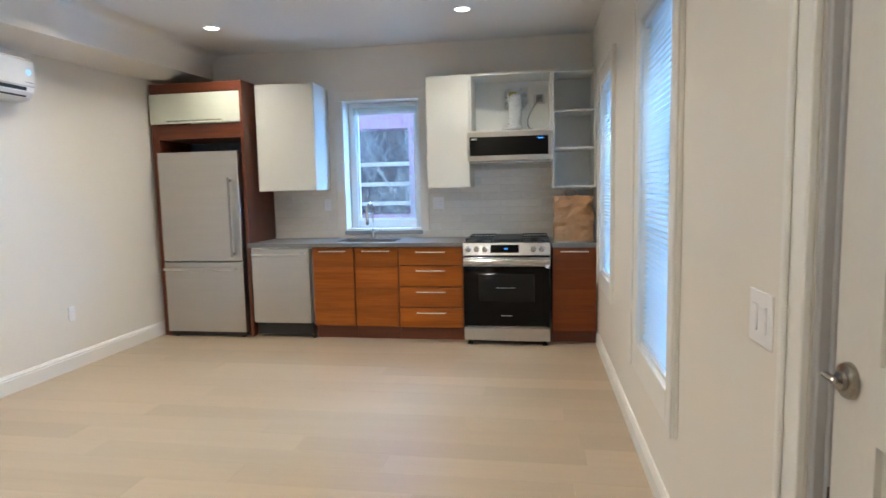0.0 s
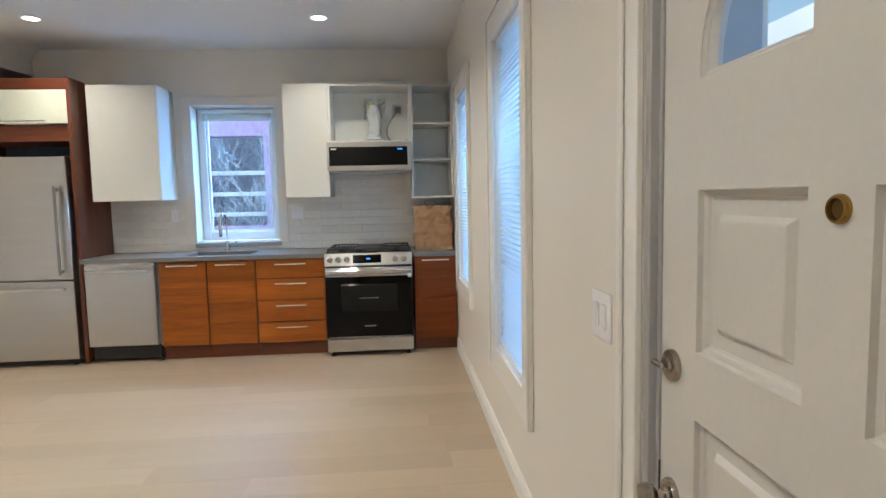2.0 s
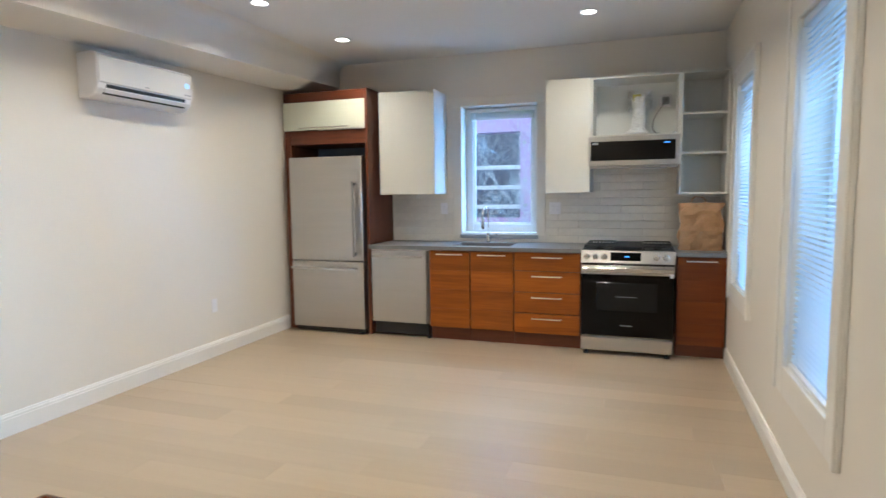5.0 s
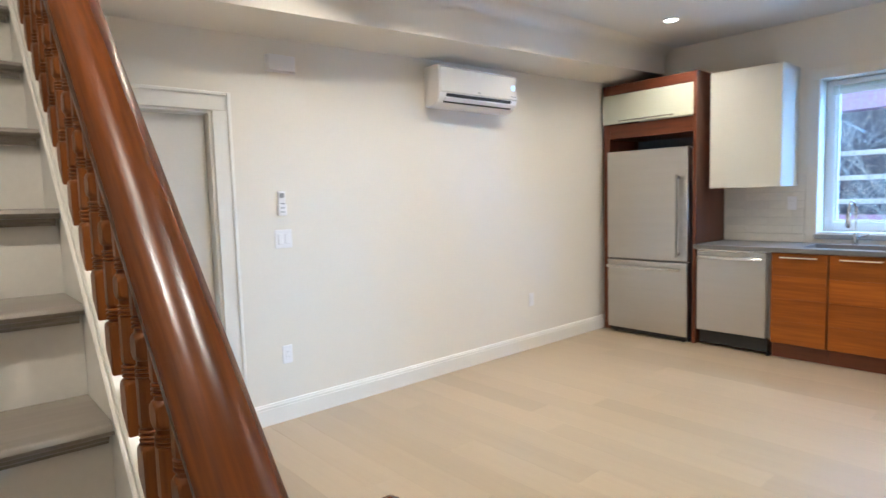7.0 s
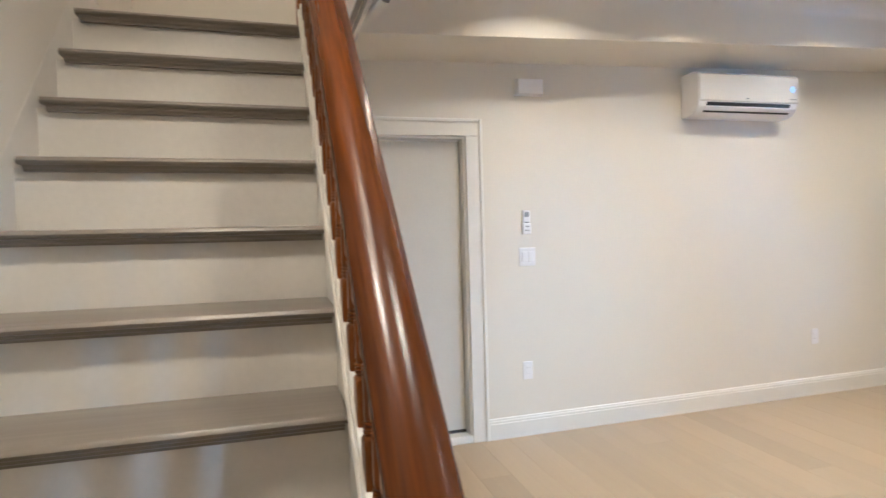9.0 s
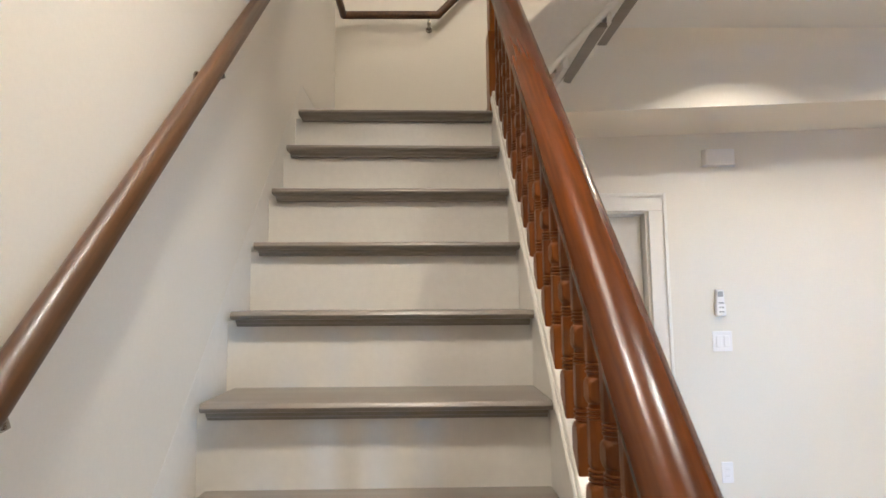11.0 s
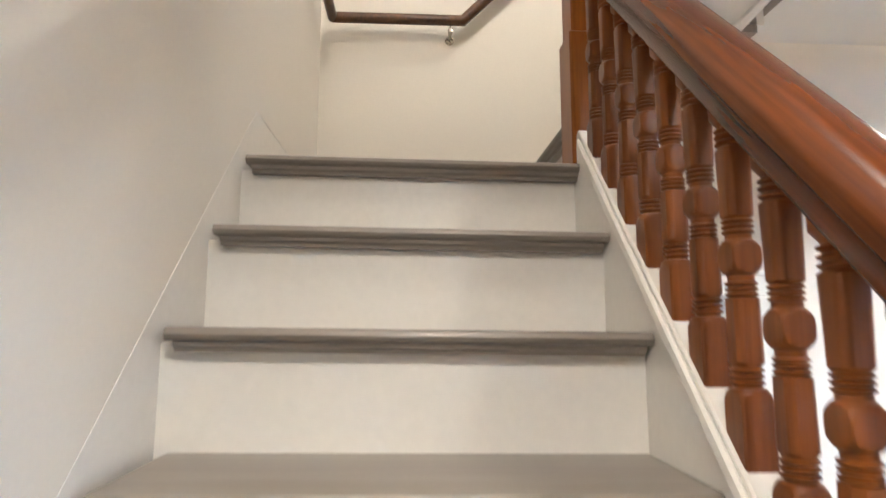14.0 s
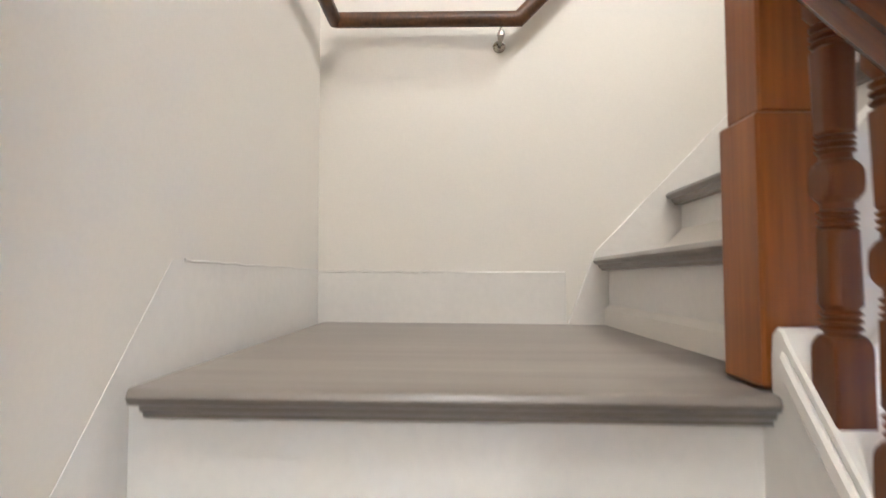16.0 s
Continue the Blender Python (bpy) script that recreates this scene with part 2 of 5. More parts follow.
M_LED = glowing("blue_digits", (0.10, 0.35, 1.0), 2.2)
M_ICON = glowing("blue_icon", (0.35, 0.6, 1.0), 1.1)
M_LENS = glowing("lamp_lens", (1.0, 0.90, 0.74), 9.0)
M_SKY = glowing("sky_blue", (0.19, 0.50, 1.0), 1.0)
M_GLASS = clear("window_glass")
# blue skylight cast is put into the sheathing, opening, board and bark colours
M_PINK = paint("pink_sheathing_blue_cast", (0.45, 0.34, 0.54), 0.8, 0.0, 0.12, 1.5, 20, 0.1)
M_BRICKW = paint("far_brick_wall", (0.30, 0.16, 0.13), 0.85, 0.0, 0.15, 2, 30, 0.2)
# shade inside the porch, hazed by the pane, as a colour
M_SHADE = paint("shaded_opening", (0.15, 0.19, 0.26), 0.8, 0.0, 0.2, 1.5, 20, 0.0)
M_BEAM = paint("white_boards_blue_cast", (0.60, 0.69, 0.70), 0.6, 0.0, 0.05, 3, 40, 0.05)
M_BARK = paint("pale_bark_blue_cast", (0.44, 0.51, 0.54), 0.8, 0.0, 0.15, 12, 80, 0.3)
M_BUD = paint("pale_buds", (0.62, 0.62, 0.56), 0.8, 0.0, 0.1, 12, 80, 0.0)
M_ASPH = paint("asphalt", (0.055, 0.055, 0.058), 0.9, 0.0, 0.2, 2, 60, 0.3)
# pale so that the unseen ground throws light up onto reveals and buildings
M_BOUNCE = paint("pale_bounce_ground", (0.42, 0.42, 0.41), 0.9, 0.0, 0.12, 2, 60, 0.3)
M_SIDING = paint("white_siding", (0.80, 0.80, 0.80), 0.6, 0.0, 0.04, 2, 40, 0.05)

# ---- building helpers ----
ORG = {}


def box(x0, x1, y0, y1, z0, z1, bev=0.0, bm=None, seg=1):
    """A box, its edges rounded by bev; added to bm if one is given."""
    b = bmesh.new()
    bmesh.ops.create_cube(b, size=1.0)
    for v in b.verts:
        v.co = Vector((x0 + (v.co.x + 0.5) * (x1 - x0), y0 + (v.co.y + 0.5) * (y1 - y0), z0 + (v.co.z + 0.5) * (z1 - z0)))
    if bev:
        bmesh.ops.bevel(b, geom=b.edges[:], offset=bev, segments=seg, affect="EDGES", profile=0.6)
    return merged(bm, b) if bm else b


def merged(bm, b):
    me = bpy.data.meshes.new("tmp")
    b.to_mesh(me)
    b.free()
    bm.from_mesh(me)
    bpy.data.meshes.remove(me)
    return bm


def prism(pts, a0, a1, axis, bev=0.0):
    """An outline in the two other axes (in the order x, y, z), drawn out along axis from a0 to a1."""
    b = bmesh.new()

    def at(p, a):
        c = list(p)
        c.insert(axis, a)
        return b.verts.new(c)
    lo, hi = [at(p, a0) for p in pts], [at(p, a1) for p in pts]
    n = len(pts)
    b.faces.new(lo)
    b.faces.new(hi[::-1])
    for i in range(n):
        b.faces.new((lo[i], hi[i], hi[(i + 1) % n], lo[(i + 1) % n]))
    bmesh.ops.recalc_face_normals(b, faces=b.faces[:])
    if bev:
        bmesh.ops.bevel(b, geom=b.edges[:], offset=bev, segments=1, affect="EDGES")
    return b


def sweep(profile, path, up=(0, 0, 1)):
    """A closed outline (side, height) carried along a line of points, with mitred turns and capped ends."""
    b = bmesh.new()
    P = [Vector(p) for p in path]
    rings = []
    for i, p in enumerate(P):
        d0 = (P[i] - P[i - 1]).normalized() if i else (P[1] - P[0]).normalized()
        d1 = (P[i + 1] - P[i]).normalized() if i < len(P) - 1 else d0
        d = (d0 + d1).normalized()
        side = d.cross(Vector(up)).normalized()
        top = side.cross(d).normalized()
        k = 1.0 / max(0.5, d.dot(d1))
        s1 = d1.cross(Vector(up)).normalized()
        ks = 1.0 / max(0.5, side.dot(s1))
        kt = k if ks < 1.001 else 1.0
        rings.append([b.verts.new(p + side * (q[0] * ks) + top * (q[1] * kt)) for q in profile])
    n = len(profile)
    for r0, r1 in zip(rings, rings[1:]):
        for i in range(n):
            b.faces.new((r0[i], r0[(i + 1) % n], r1[(i + 1) % n], r1[i]))
    b.faces.new(rings[0])
    b.faces.new(rings[-1][::-1])
    bmesh.ops.recalc_face_normals(b, faces=b.faces[:])
    return b


def tube(path, r, n=10):
    return sweep([(r * math.cos(2 * math.pi * i / n), r * math.sin(2 * math.pi * i / n)) for i in range(n)], path,
                 (0, 0, 1) if abs((Vector(path[-1]) - Vector(path[0])).normalized().z) < 0.9 else (0, 1, 0.01))


def lathe(prof, centre, n=16, axis=2, square=None):
    """An outline of (radius, height) turned round an axis through centre."""
    b = bmesh.new()
    rings = []
    for r, h in prof:
        ring = []
        for i in range(n):
            a = 2 * math.pi * (i + 0.5) / n
            c = [max(r, 1e-4) * math.cos(a), max(r, 1e-4) * math.sin(a)]
            c.insert(axis, h)
            ring.append(b.verts.new(Vector(c) + Vector(centre)))
        rings.append(ring)
    for r0, r1 in zip(rings, rings[1:]):
        for i in range(n):
            b.faces.new((r0[i], r0[(i + 1) % n], r1[(i + 1) % n], r1[i]))
    b.faces.new(rings[0])
    b.faces.new(rings[-1][::-1])
    bmesh.ops.recalc_face_normals(b, faces=b.faces[:])
    return b


def mesh_of(name, bm, material, origin=(0, 0, 0), smooth=False, crease=38):
    bmesh.ops.translate(bm, verts=bm.verts[:], vec=-Vector(origin))
    me = bpy.data.meshes.new(name)
    bm.to_mesh(me)
    bm.free()
    me.materials.append(material)
    if smooth:
        me.polygons.foreach_set("use_smooth", [True] * len(me.polygons))
        me.set_sharp_from_angle(angle=radians(crease))
    return me


def thing(name, origin, label, category, group=""):
    ob = tagged(new(name), label, category, group)
    ob.location = origin
    ORG[ob.name] = Vector(origin)
    return ob


def solid(name, bm, material, origin, label, category="", kind="", smooth=False, group=""):
    """A top-level thing or piece of the setting that is one mesh."""
    ob = tagged(new(name, mesh_of(name, bm, material, origin, smooth)), label, category, group, kind)
    ob.location = origin
    ORG[ob.name] = Vector(origin)
    return ob


def part(name, bm, material, parent, label="", smooth=False):
    o = ORG[parent.name]
    ob = new(name, mesh_of(name, bm, material, o, smooth))
    ob.parent = parent
    ORG[ob.name] = o
    return tagged(ob, label)


def structure(name, bm, material, label, smooth=False):
    return solid(name, bm, material, (0, 0, 0), label, kind="structure", smooth=smooth)


def wall_with_holes(axis, a0, a1, u0, u1, z0, z1, holes):
    """A wall between a0 and a1 across the axis, from u0 to u1 along it, with (u0, u1, z0, z1) openings right through."""
    us = sorted({u0, u1, *[h[0] for h in holes], *[h[1] for h in holes]})
    zs = sorted({z0, z1, *[h[2] for h in holes], *[h[3] for h in holes]})
    b = bmesh.new()
    V = {}

    def v(a, u, z):
        k = (round(a, 5), round(u, 5), round(z, 5))
        if k not in V:
            V[k] = b.verts.new((a, u, z) if axis == 0 else (u, a, z))
        return V[k]

    def filled(i, j):
        if not (0 <= i < len(us) - 1 and 0 <= j < len(zs) - 1):
            return False
        uc, zc = (us[i] + us[i + 1]) / 2, (zs[j] + zs[j + 1]) / 2
        return not any(h[0] < uc < h[1] and h[2] < zc < h[3] for h in holes)
    for i in range(len(us) - 1):
        for j in range(len(zs) - 1):
            if not filled(i, j):
                continue
            p, q, r, s = us[i], us[i + 1], zs[j], zs[j + 1]
            for a in (a0, a1):
                b.faces.new((v(a, p, r), v(a, q, r), v(a, q, s), v(a, p, s)))
            for di, dj, e in ((-1, 0, ((p, r), (p, s))), (1, 0, ((q, r), (q, s))), (0, -1, ((p, r), (q, r))), (0, 1, ((p, s), (q, s)))):
                if not filled(i + di, j + dj):
                    (e0, f0), (e1, f1) = e
                    b.faces.new((v(a0, e0, f0), v(a1, e0, f0), v(a1, e1, f1), v(a0, e1, f1)))
    bmesh.ops.recalc_face_normals(b, faces=b.faces[:])
    return b

# ---- large structure ----
NEARW = (2.61, 3.32, 0.56, 2.22)     # openings in the right wall: along y, then z
FARW = (4.49, 5.16, 0.70, 2.22)
DOOR = (0.36, 1.41, 0.0, 2.10)
KITW = (-2.04, -1.25, 0.985, 2.32)   # kitchen window: along x, then z
LDOOR = (0.60, 1.503, 0.0, 1.952)
ZTOP = 5.0
structure("floor", box(XL, XR + 0.3, YS, YB, -0.16, -0.012), M_FLOOR, "subfloor under the oak boards")
structure("wall_east", wall_with_holes(0, XR, XR + 0.28, YS, YB, -0.16, ZC + 0.2, [NEARW, FARW, DOOR]), M_WALL, "cream painted wall with two windows and the entrance door")
structure("wall_north", wall_with_holes(1, YB, YB + 0.34, XL - 0.28, XR + 0.28, -0.16, ZC + 0.2, [KITW]), M_WALL, "cream painted kitchen wall with one window")
structure("wall_west", wall_with_holes(0, XL - 0.28, XL, YS - 0.25, YB, -0.16, ZTOP, [LDOOR]), M_WALL, "cream painted long wall with a closet door")
structure("wall_south", box(XL, XR + 0.28, YS - 0.25, YS, -0.16, ZTOP), M_WALL, "cream painted wall along the stair")
structure("closet_back", box(XL - 0.9, XL - 0.85, 0.3, 1.8, -0.1, 2.2), M_WALL, "plain back of the closet")
_c = box(-2.78, XR, 0.52, YB, ZC, ZC + 0.2)
box(XL, -2.78, 1.165, YB, ZC, ZC + 0.09, bm=_c)
box(-1.15, XR, YS, 0.52, ZC, ZC + 0.2, bm=_c)
structure("ceiling", _c, M_CEIL, "flat white painted ceiling with recessed lamps")
sf = bmesh.new()
_s = []
for y, zc, zb, za, zt in ((0.80, 2.39, 2.41, 2.425, 2.45), (1.12, 2.402, 2.42, 2.438, ZC + 0.001), (YB - 0.001, 2.538, 2.54, 2.606, ZC + 0.001)):
    h = zt - za
    _s.append([sf.verts.new((x, y, z)) for x, z in ((XL + 0.001, zc), (-3.61, zb), (-3.45, za), (-3.45, za + h * 0.62), (-3.437, za + h * 0.8), (-3.40, za + h * 0.94), (-3.34, zt), (XL + 0.001, zt))])
for _p, _q in zip(_s, _s[1:]):
    for i in range(8):
        sf.faces.new((_p[i], _p[(i + 1) % 8], _q[(i + 1) % 8], _q[i]))
sf.faces.new(_s[0])
sf.faces.new(_s[-1])
bmesh.ops.recalc_face_normals(sf, faces=sf.faces[:])
structure("soffit", sf, M_WALL, "boxed plaster beam along the long wall", True)
structure("stairwell_wall_east", box(-1.15, -1.05, YS, 0.52, ZC + 0.2, ZTOP), M_WALL, "plain wall above the stairwell")
structure("stairwell_wall_north", box(-2.78, -1.15, 0.53, 0.62, ZC + 0.2, ZTOP), M_WALL, "plain wall above the stairwell")
structure("stairwell_wall_upper", box(-2.78, -2.68, 0.62, 2.7, ZC + 0.2, ZTOP), M_WALL, "plain wall beside the upper flight")
structure("stairwell_wall_end", box(XL, -2.78, 2.6, 2.7, ZC + 0.2, ZTOP), M_WALL, "plain wall at the head of the stair")
structure("stairwell_ceiling", box(XL, -1.05, YS, 2.7, ZTOP, ZTOP + 0.1), M_CEIL, "white ceiling over the stairwell")


def skirting(name, path, h=0.14, t=0.018):
    prof = [(0, 0), (t, 0), (t, h - 0.034), (t - 0.003, h - 0.030), (t - 0.003, h - 0.018), (t - 0.007, h - 0.012), (t - 0.009, h - 0.002), (0, h)]
    return structure(name, sweep(prof, path), M_TRIM, "white moulded skirting board")


skirting("baseboard_west", [(XL, YB - 0.5, 0), (XL, 1.613, 0)][::-1], 0.135)
skirting("baseboard_east", [(XR, YB - 0.62, 0), (XR, 1.496, 0)], 0.118)


def casing(name, axis, a, side, u0, u1, z0, z1, w, t, bottom, label, mat=None, band=True):
    """A moulded frame round an opening on the wall's face a; side is the way it stands proud."""
    M_T = mat or M_TRIM
    def bar(p, q, r, s, flat):
        b = box(*((a, a + side * t) if side > 0 else (a + side * t, a)), p, q, r, s, 0.003) if axis == 0 else box(p, q, *((a, a + side * t) if side > 0 else (a + side * t, a)), r, s, 0.003)
        return b
    fr = thing(name, (a, u0, z0) if axis == 0 else (u0, a, z0), label, "")
    fr["kind"] = "structure"
    part("side_board", bar(u0 - w, u0, z0 - (w if bottom else 0), z1, 0), M_T, fr)
    part("side_board", bar(u1, u1 + w, z0 - (w if bottom else 0), z1, 0), M_T, fr)
    part("head_board", bar(u0 - w, u1 + w, z1, z1 + w, 0), M_T, fr)
    for p, q, r, s in () if not band else ((u0 - w, u0 - w + 0.022, z0 - (w if bottom else 0), z1 + w), (u1 + w - 0.022, u1 + w, z0 - (w if bottom else 0), z1 + w), (u0 - w + 0.022, u1 + w - 0.022, z1 + w - 0.022, z1 + w)):
        e = t + 0.012
        b = box(*((a + side * t, a + side * e) if side > 0 else (a + side * e, a + side * t)), p, q, r, s, 0.004) if axis == 0 else box(p, q, *((a + side * t, a + side * e) if side > 0 else (a + side * e, a + side * t)), r, s, 0.004)
        part("back_band", b, M_T, fr)
    if bottom:
        part("apron", bar(u0, u1, z0 - w, z0, 0), M_T, fr)
    return fr


casing("window_1_casing", 0, XR, -1, NEARW[0], NEARW[1], NEARW[2], NEARW[3], 0.145, 0.018, True, "white moulded window casing")
casing("window_2_casing", 0, XR, -1, FARW[0], FARW[1], FARW[2], FARW[3], 0.135, 0.018, True, "white moulded window casing")
casing("door_1_casing", 0, XR, -1, DOOR[0], DOOR[1], DOOR[2], DOOR[3], 0.085, 0.018, False, "white moulded entrance door casing")
casing("door_2_casing", 0, XL, 1, LDOOR[0], LDOOR[1], LDOOR[2], LDOOR[3], 0.108, 0.016, False, "white moulded closet door casing")
casing("window_3_casing", 1, YB, -1, KITW[0], KITW[1], KITW[2], KITW[3], 0.09, 0.014, False, "cream painted kitchen window casing", M_WALL, False)

# ---- windows ----


def sash_window(name, hole):
    y0, y1, z0, z1 = hole
    w = thing(name, (XR + 0.12, y0, z0), "white sash window behind lowered blinds", "")
    w["kind"] = "structure"
    X = XR + 0.14
    f = 0.05
    for a, b, c, d in ((y0, y0 + f, z0, z1), (y1 - f, y1, z0, z1), (y0 + f, y1 - f, z0, z0 + f), (y0 + f, y1 - f, z1 - f, z1)):
        part("window_frame", box(X, X + 0.06, a, b, c, d, 0.004), M_VINYL, w)
    zm = (z0 + z1) / 2
    part("meeting_rail", box(X + 0.005, X + 0.055, y0 + f, y1 - f, zm - 0.025, zm + 0.025, 0.004), M_VINYL, w)
    for c, d in ((z0 + f, zm - 0.025), (zm + 0.025, z1 - f)):
        p = part("pane", box(X + 0.026, X + 0.032, y0 + f, y1 - f, c, d), M_GLASS, w)
        p.visible_shadow = False
    part("window_sill", box(XR + 0.004, X, y0, y1, z0, z0 + 0.018, 0.003), M_TRIM, w)
    return w


def blind(hole):
    y0, y1, z0, z1 = hole
    X = XR + 0.028
    b = thing("venetian_blind", (X, y0, z0), "white horizontal slat blind, lowered over the window", "blind", "window blinds")
    part("headrail", box(X - 0.022, X + 0.022, y0 + 0.006, y1 - 0.006, z1 - 0.045, z1 - 0.003, 0.003), M_BLIND, b)
    part("bottom_rail", box(X - 0.014, X + 0.014, y0 + 0.01, y1 - 0.01, z0 + 0.03, z0 + 0.048, 0.003), M_BLIND, b)
    n = int((z1 - z0 - 0.11) / 0.0262)
    s = bmesh.new()
    rows = []
    for i in range(5):
        t = -1 + i * 0.5
        x, z = 0.0125 * t, 0.0045 * t + 0.002 * (1 - t * t)
        rows.append([s.verts.new((x, y0 + 0.012 - y0, z)), s.verts.new((x, y1 - 0.012 - y0, z))])
    for r, q in zip(rows, rows[1:]):
        s.faces.new((r[0], r[1], q[1], q[0]))
    bmesh.ops.solidify(s, geom=s.faces[:], thickness=0.0008)
    me = mesh_of("slat", s, M_BLIND)
    for i in range(n):
        o = new("slat", me)
        o.parent = b
        o.location = (0, 0, 0.062 + i * 0.0262)
    for u in (0.18, 0.82):
        y = y0 + (y1 - y0) * u
        part("ladder_cord", box(X - 0.0145, X - 0.0135, y - 0.001, y + 0.001, z0 + 0.04, z1 - 0.04), M_BLIND, b)
    return b


sash_window("window_1", NEARW)
sash_window("window_2", FARW)
blind(NEARW)
blind(FARW)

# kitchen window, set deep in the wall
w3 = thing("window_3", (KITW[0], YB + 0.2, KITW[2]), "white casement window above the sink", "")
w3["kind"] = "structure"
_y = YB + 0.17
x0, x1, z0, z1 = KITW[0] + 0.002, KITW[1] - 0.002, KITW[2] + 0.03, KITW[3]
part("window_sill", box(x0, x1, YB + 0.003, _y + 0.1, KITW[2] - 0.04, KITW[2] + 0.03, 0.003), M_TRIM, w3)
part("sill_track", box(x0 - 0.02, x1 + 0.02, YB - 0.022, YB + 0.001, KITW[2] - 0.028, KITW[2] + 0.012, 0.003), M_GREYPL, w3, "grey sill edge")
f = 0.075
for a, b, c, d in ((x0, x0 + f, z0, z1), (x1 - f, x1, z0, z1), (x0 + f, x1 - f, z0, z0 + 0.085), (x0 + f, x1 - f, z1 - 0.06, z1)):
    part("window_frame", box(a, b, _y, _y + 0.07, c, d, 0.006), M_VINYL, w3)
for a, b, c, d in ((x0 + f, x0 + f + 0.02, z0 + 0.085, z1 - 0.06), (x1 - f - 0.02, x1 - f, z0 + 0.085, z1 - 0.06), (x0 + f + 0.02, x1 - f - 0.02, z0 + 0.085, z0 + 0.1), (x0 + f + 0.02, x1 - f - 0.02, z1 - 0.08, z1 - 0.06)):
    part("glazing_bead", box(a, b, _y + 0.02, _y + 0.055, c, d, 0.003), M_VINYL, w3)
_p = part("pane", box(x0 + f + 0.01, x1 - f - 0.01, _y + 0.03, _y + 0.036, z0 + 0.09, z1 - 0.065), M_GLASS, w3)
_p.visible_shadow = False
bl = thing("raised_blind", (x0, _y - 0.02, z1 - 0.1), "cream slat blind drawn up to the window head", "blind")
part("headrail", box(x0 + 0.05, x1 - 0.05, _y - 0.035, _y - 0.003, z1 - 0.05, z1 - 0.012, 0.004), M_VINYL, bl)
for i in range(7):
    part("slat", box(x0 + 0.055, x1 - 0.055, _y - 0.032, _y - 0.006, z1 - 0.058 - i * 0.011, z1 - 0.052 - i * 0.011, 0.002), M_CREAM, bl)
part("wand", tube([(x0 + 0.1, _y - 0.034, z1 - 0.05), (x0 + 0.1, _y - 0.034, z1 - 0.62)], 0.004, 6), M_VINYL, bl)

# ---- entrance door ----
d1 = thing("door_1", (0.47, 1.345, 0), "off-white panelled entrance door with two small top lights, closed", "")
d1["kind"] = "structure"
DX0, DX1, DY0, DY1 = 0.475, 0.52, 0.385, 1.364
COLS = ((0.522, 0.812), (0.926, 1.221))
PAN = ((0.24, 0.95), (1.085, 1.398))
LIT = (1.604, 1.88)
for a, b in ((DY0, COLS[0][0]), (COLS[0][1], COLS[1][0]), (COLS[1][1], DY1)):
    part("stile", box(DX0, DX1, a, b, 0.012, 2.07), M_DOOR, d1)
for a, b in COLS:
    for c, d in ((0.012, PAN[0][0]), (PAN[0][1], PAN[1][0]), (PAN[1][1], LIT[0])):
        part("rail", box(DX0, DX1, a, b, c, d), M_DOOR, d1)
    for c, d in PAN:
        bmr = bmesh.new()
        stages = ((0.0, 0.0), (0.002, 0.011), (0.011, 0.014), (0.014, 0.019), (0.019, 0.021), (0.046, 0.021), (0.056, 0.010), (0.060, 0.009))
        rings = []
        for s, dep in stages:
            rings.append([bmr.verts.new((DX0 + dep, y, z)) for y, z in ((a + s, c + s), (b - s, c + s), (b - s, d - s), (a + s, d - s))])
        for r, q in zip(rings, rings[1:]):
            for i in range(4):
                bmr.faces.new((r[i], r[(i + 1) % 4], q[(i + 1) % 4], q[i]))
        bmr.faces.new(rings[-1])
        back = [bmr.verts.new((DX1 - 0.01, y, z)) for y, z in ((a, c), (b, c), (b, d), (a, d))]
        bmr.faces.new(back)
        for i in range(4):
            bmr.faces.new((rings[0][i], rings[0][(i + 1) % 4], back[(i + 1) % 4], back[i]))
        bmesh.ops.recalc_face_normals(bmr, faces=bmr.faces[:])
        part("raised_panel", bmr, M_DOOR, d1)
    # arched head over the light
    out = a if a < 0.8 else b
    inn = b if a < 0.8 else a
    arc = [(out + (inn - out) * (1 - math.cos(t)), LIT[0] + 0.03 + (LIT[1] - LIT[0] - 0.03) * math.sin(t)) for t in [math.pi / 2 * i / 10 for i in range(11)]]
    part("arched_head", prism([(out, 2.07)] + arc + [(inn, 2.07)], DX0, DX1, 0), M_DOOR, d1)
    arc2 = [(out, LIT[0])] + arc + [(inn, LIT[0])]
    cx, cz = (a + b) / 2, (LIT[0] + LIT[1]) / 2 - 0.02
    bead = bmesh.new()
    lay = []
    for k, x in ((1.0, DX0 + 0.002), (0.95, DX0 + 0.008), (0.92, DX0 + 0.008), (0.86, DX0 + 0.022)):
        lay.append([bead.verts.new((x, cx + (y - cx) * k, cz + (z - cz) * k)) for y, z in arc2])
    for r, q in zip(lay, lay[1:]):
        for i in range(len(arc2)):
            bead.faces.new((r[i], r[(i + 1) % len(arc2)], q[(i + 1) % len(arc2)], q[i]))
    part("glazing_bead", bead, M_DOOR, d1)
    g = part("pane", prism([(cx + (y - cx) * 0.985, cz + (z - cz) * 0.985) for y, z in arc2], DX0 + 0.022, DX0 + 0.026, 0), M_GLASS, d1)
    g.visible_shadow = False
part("threshold", box(0.455, 0.7, DOOR[0], DOOR[1], -0.005, 0.012, 0.003), M_NICKEL, d1, "metal door sill")


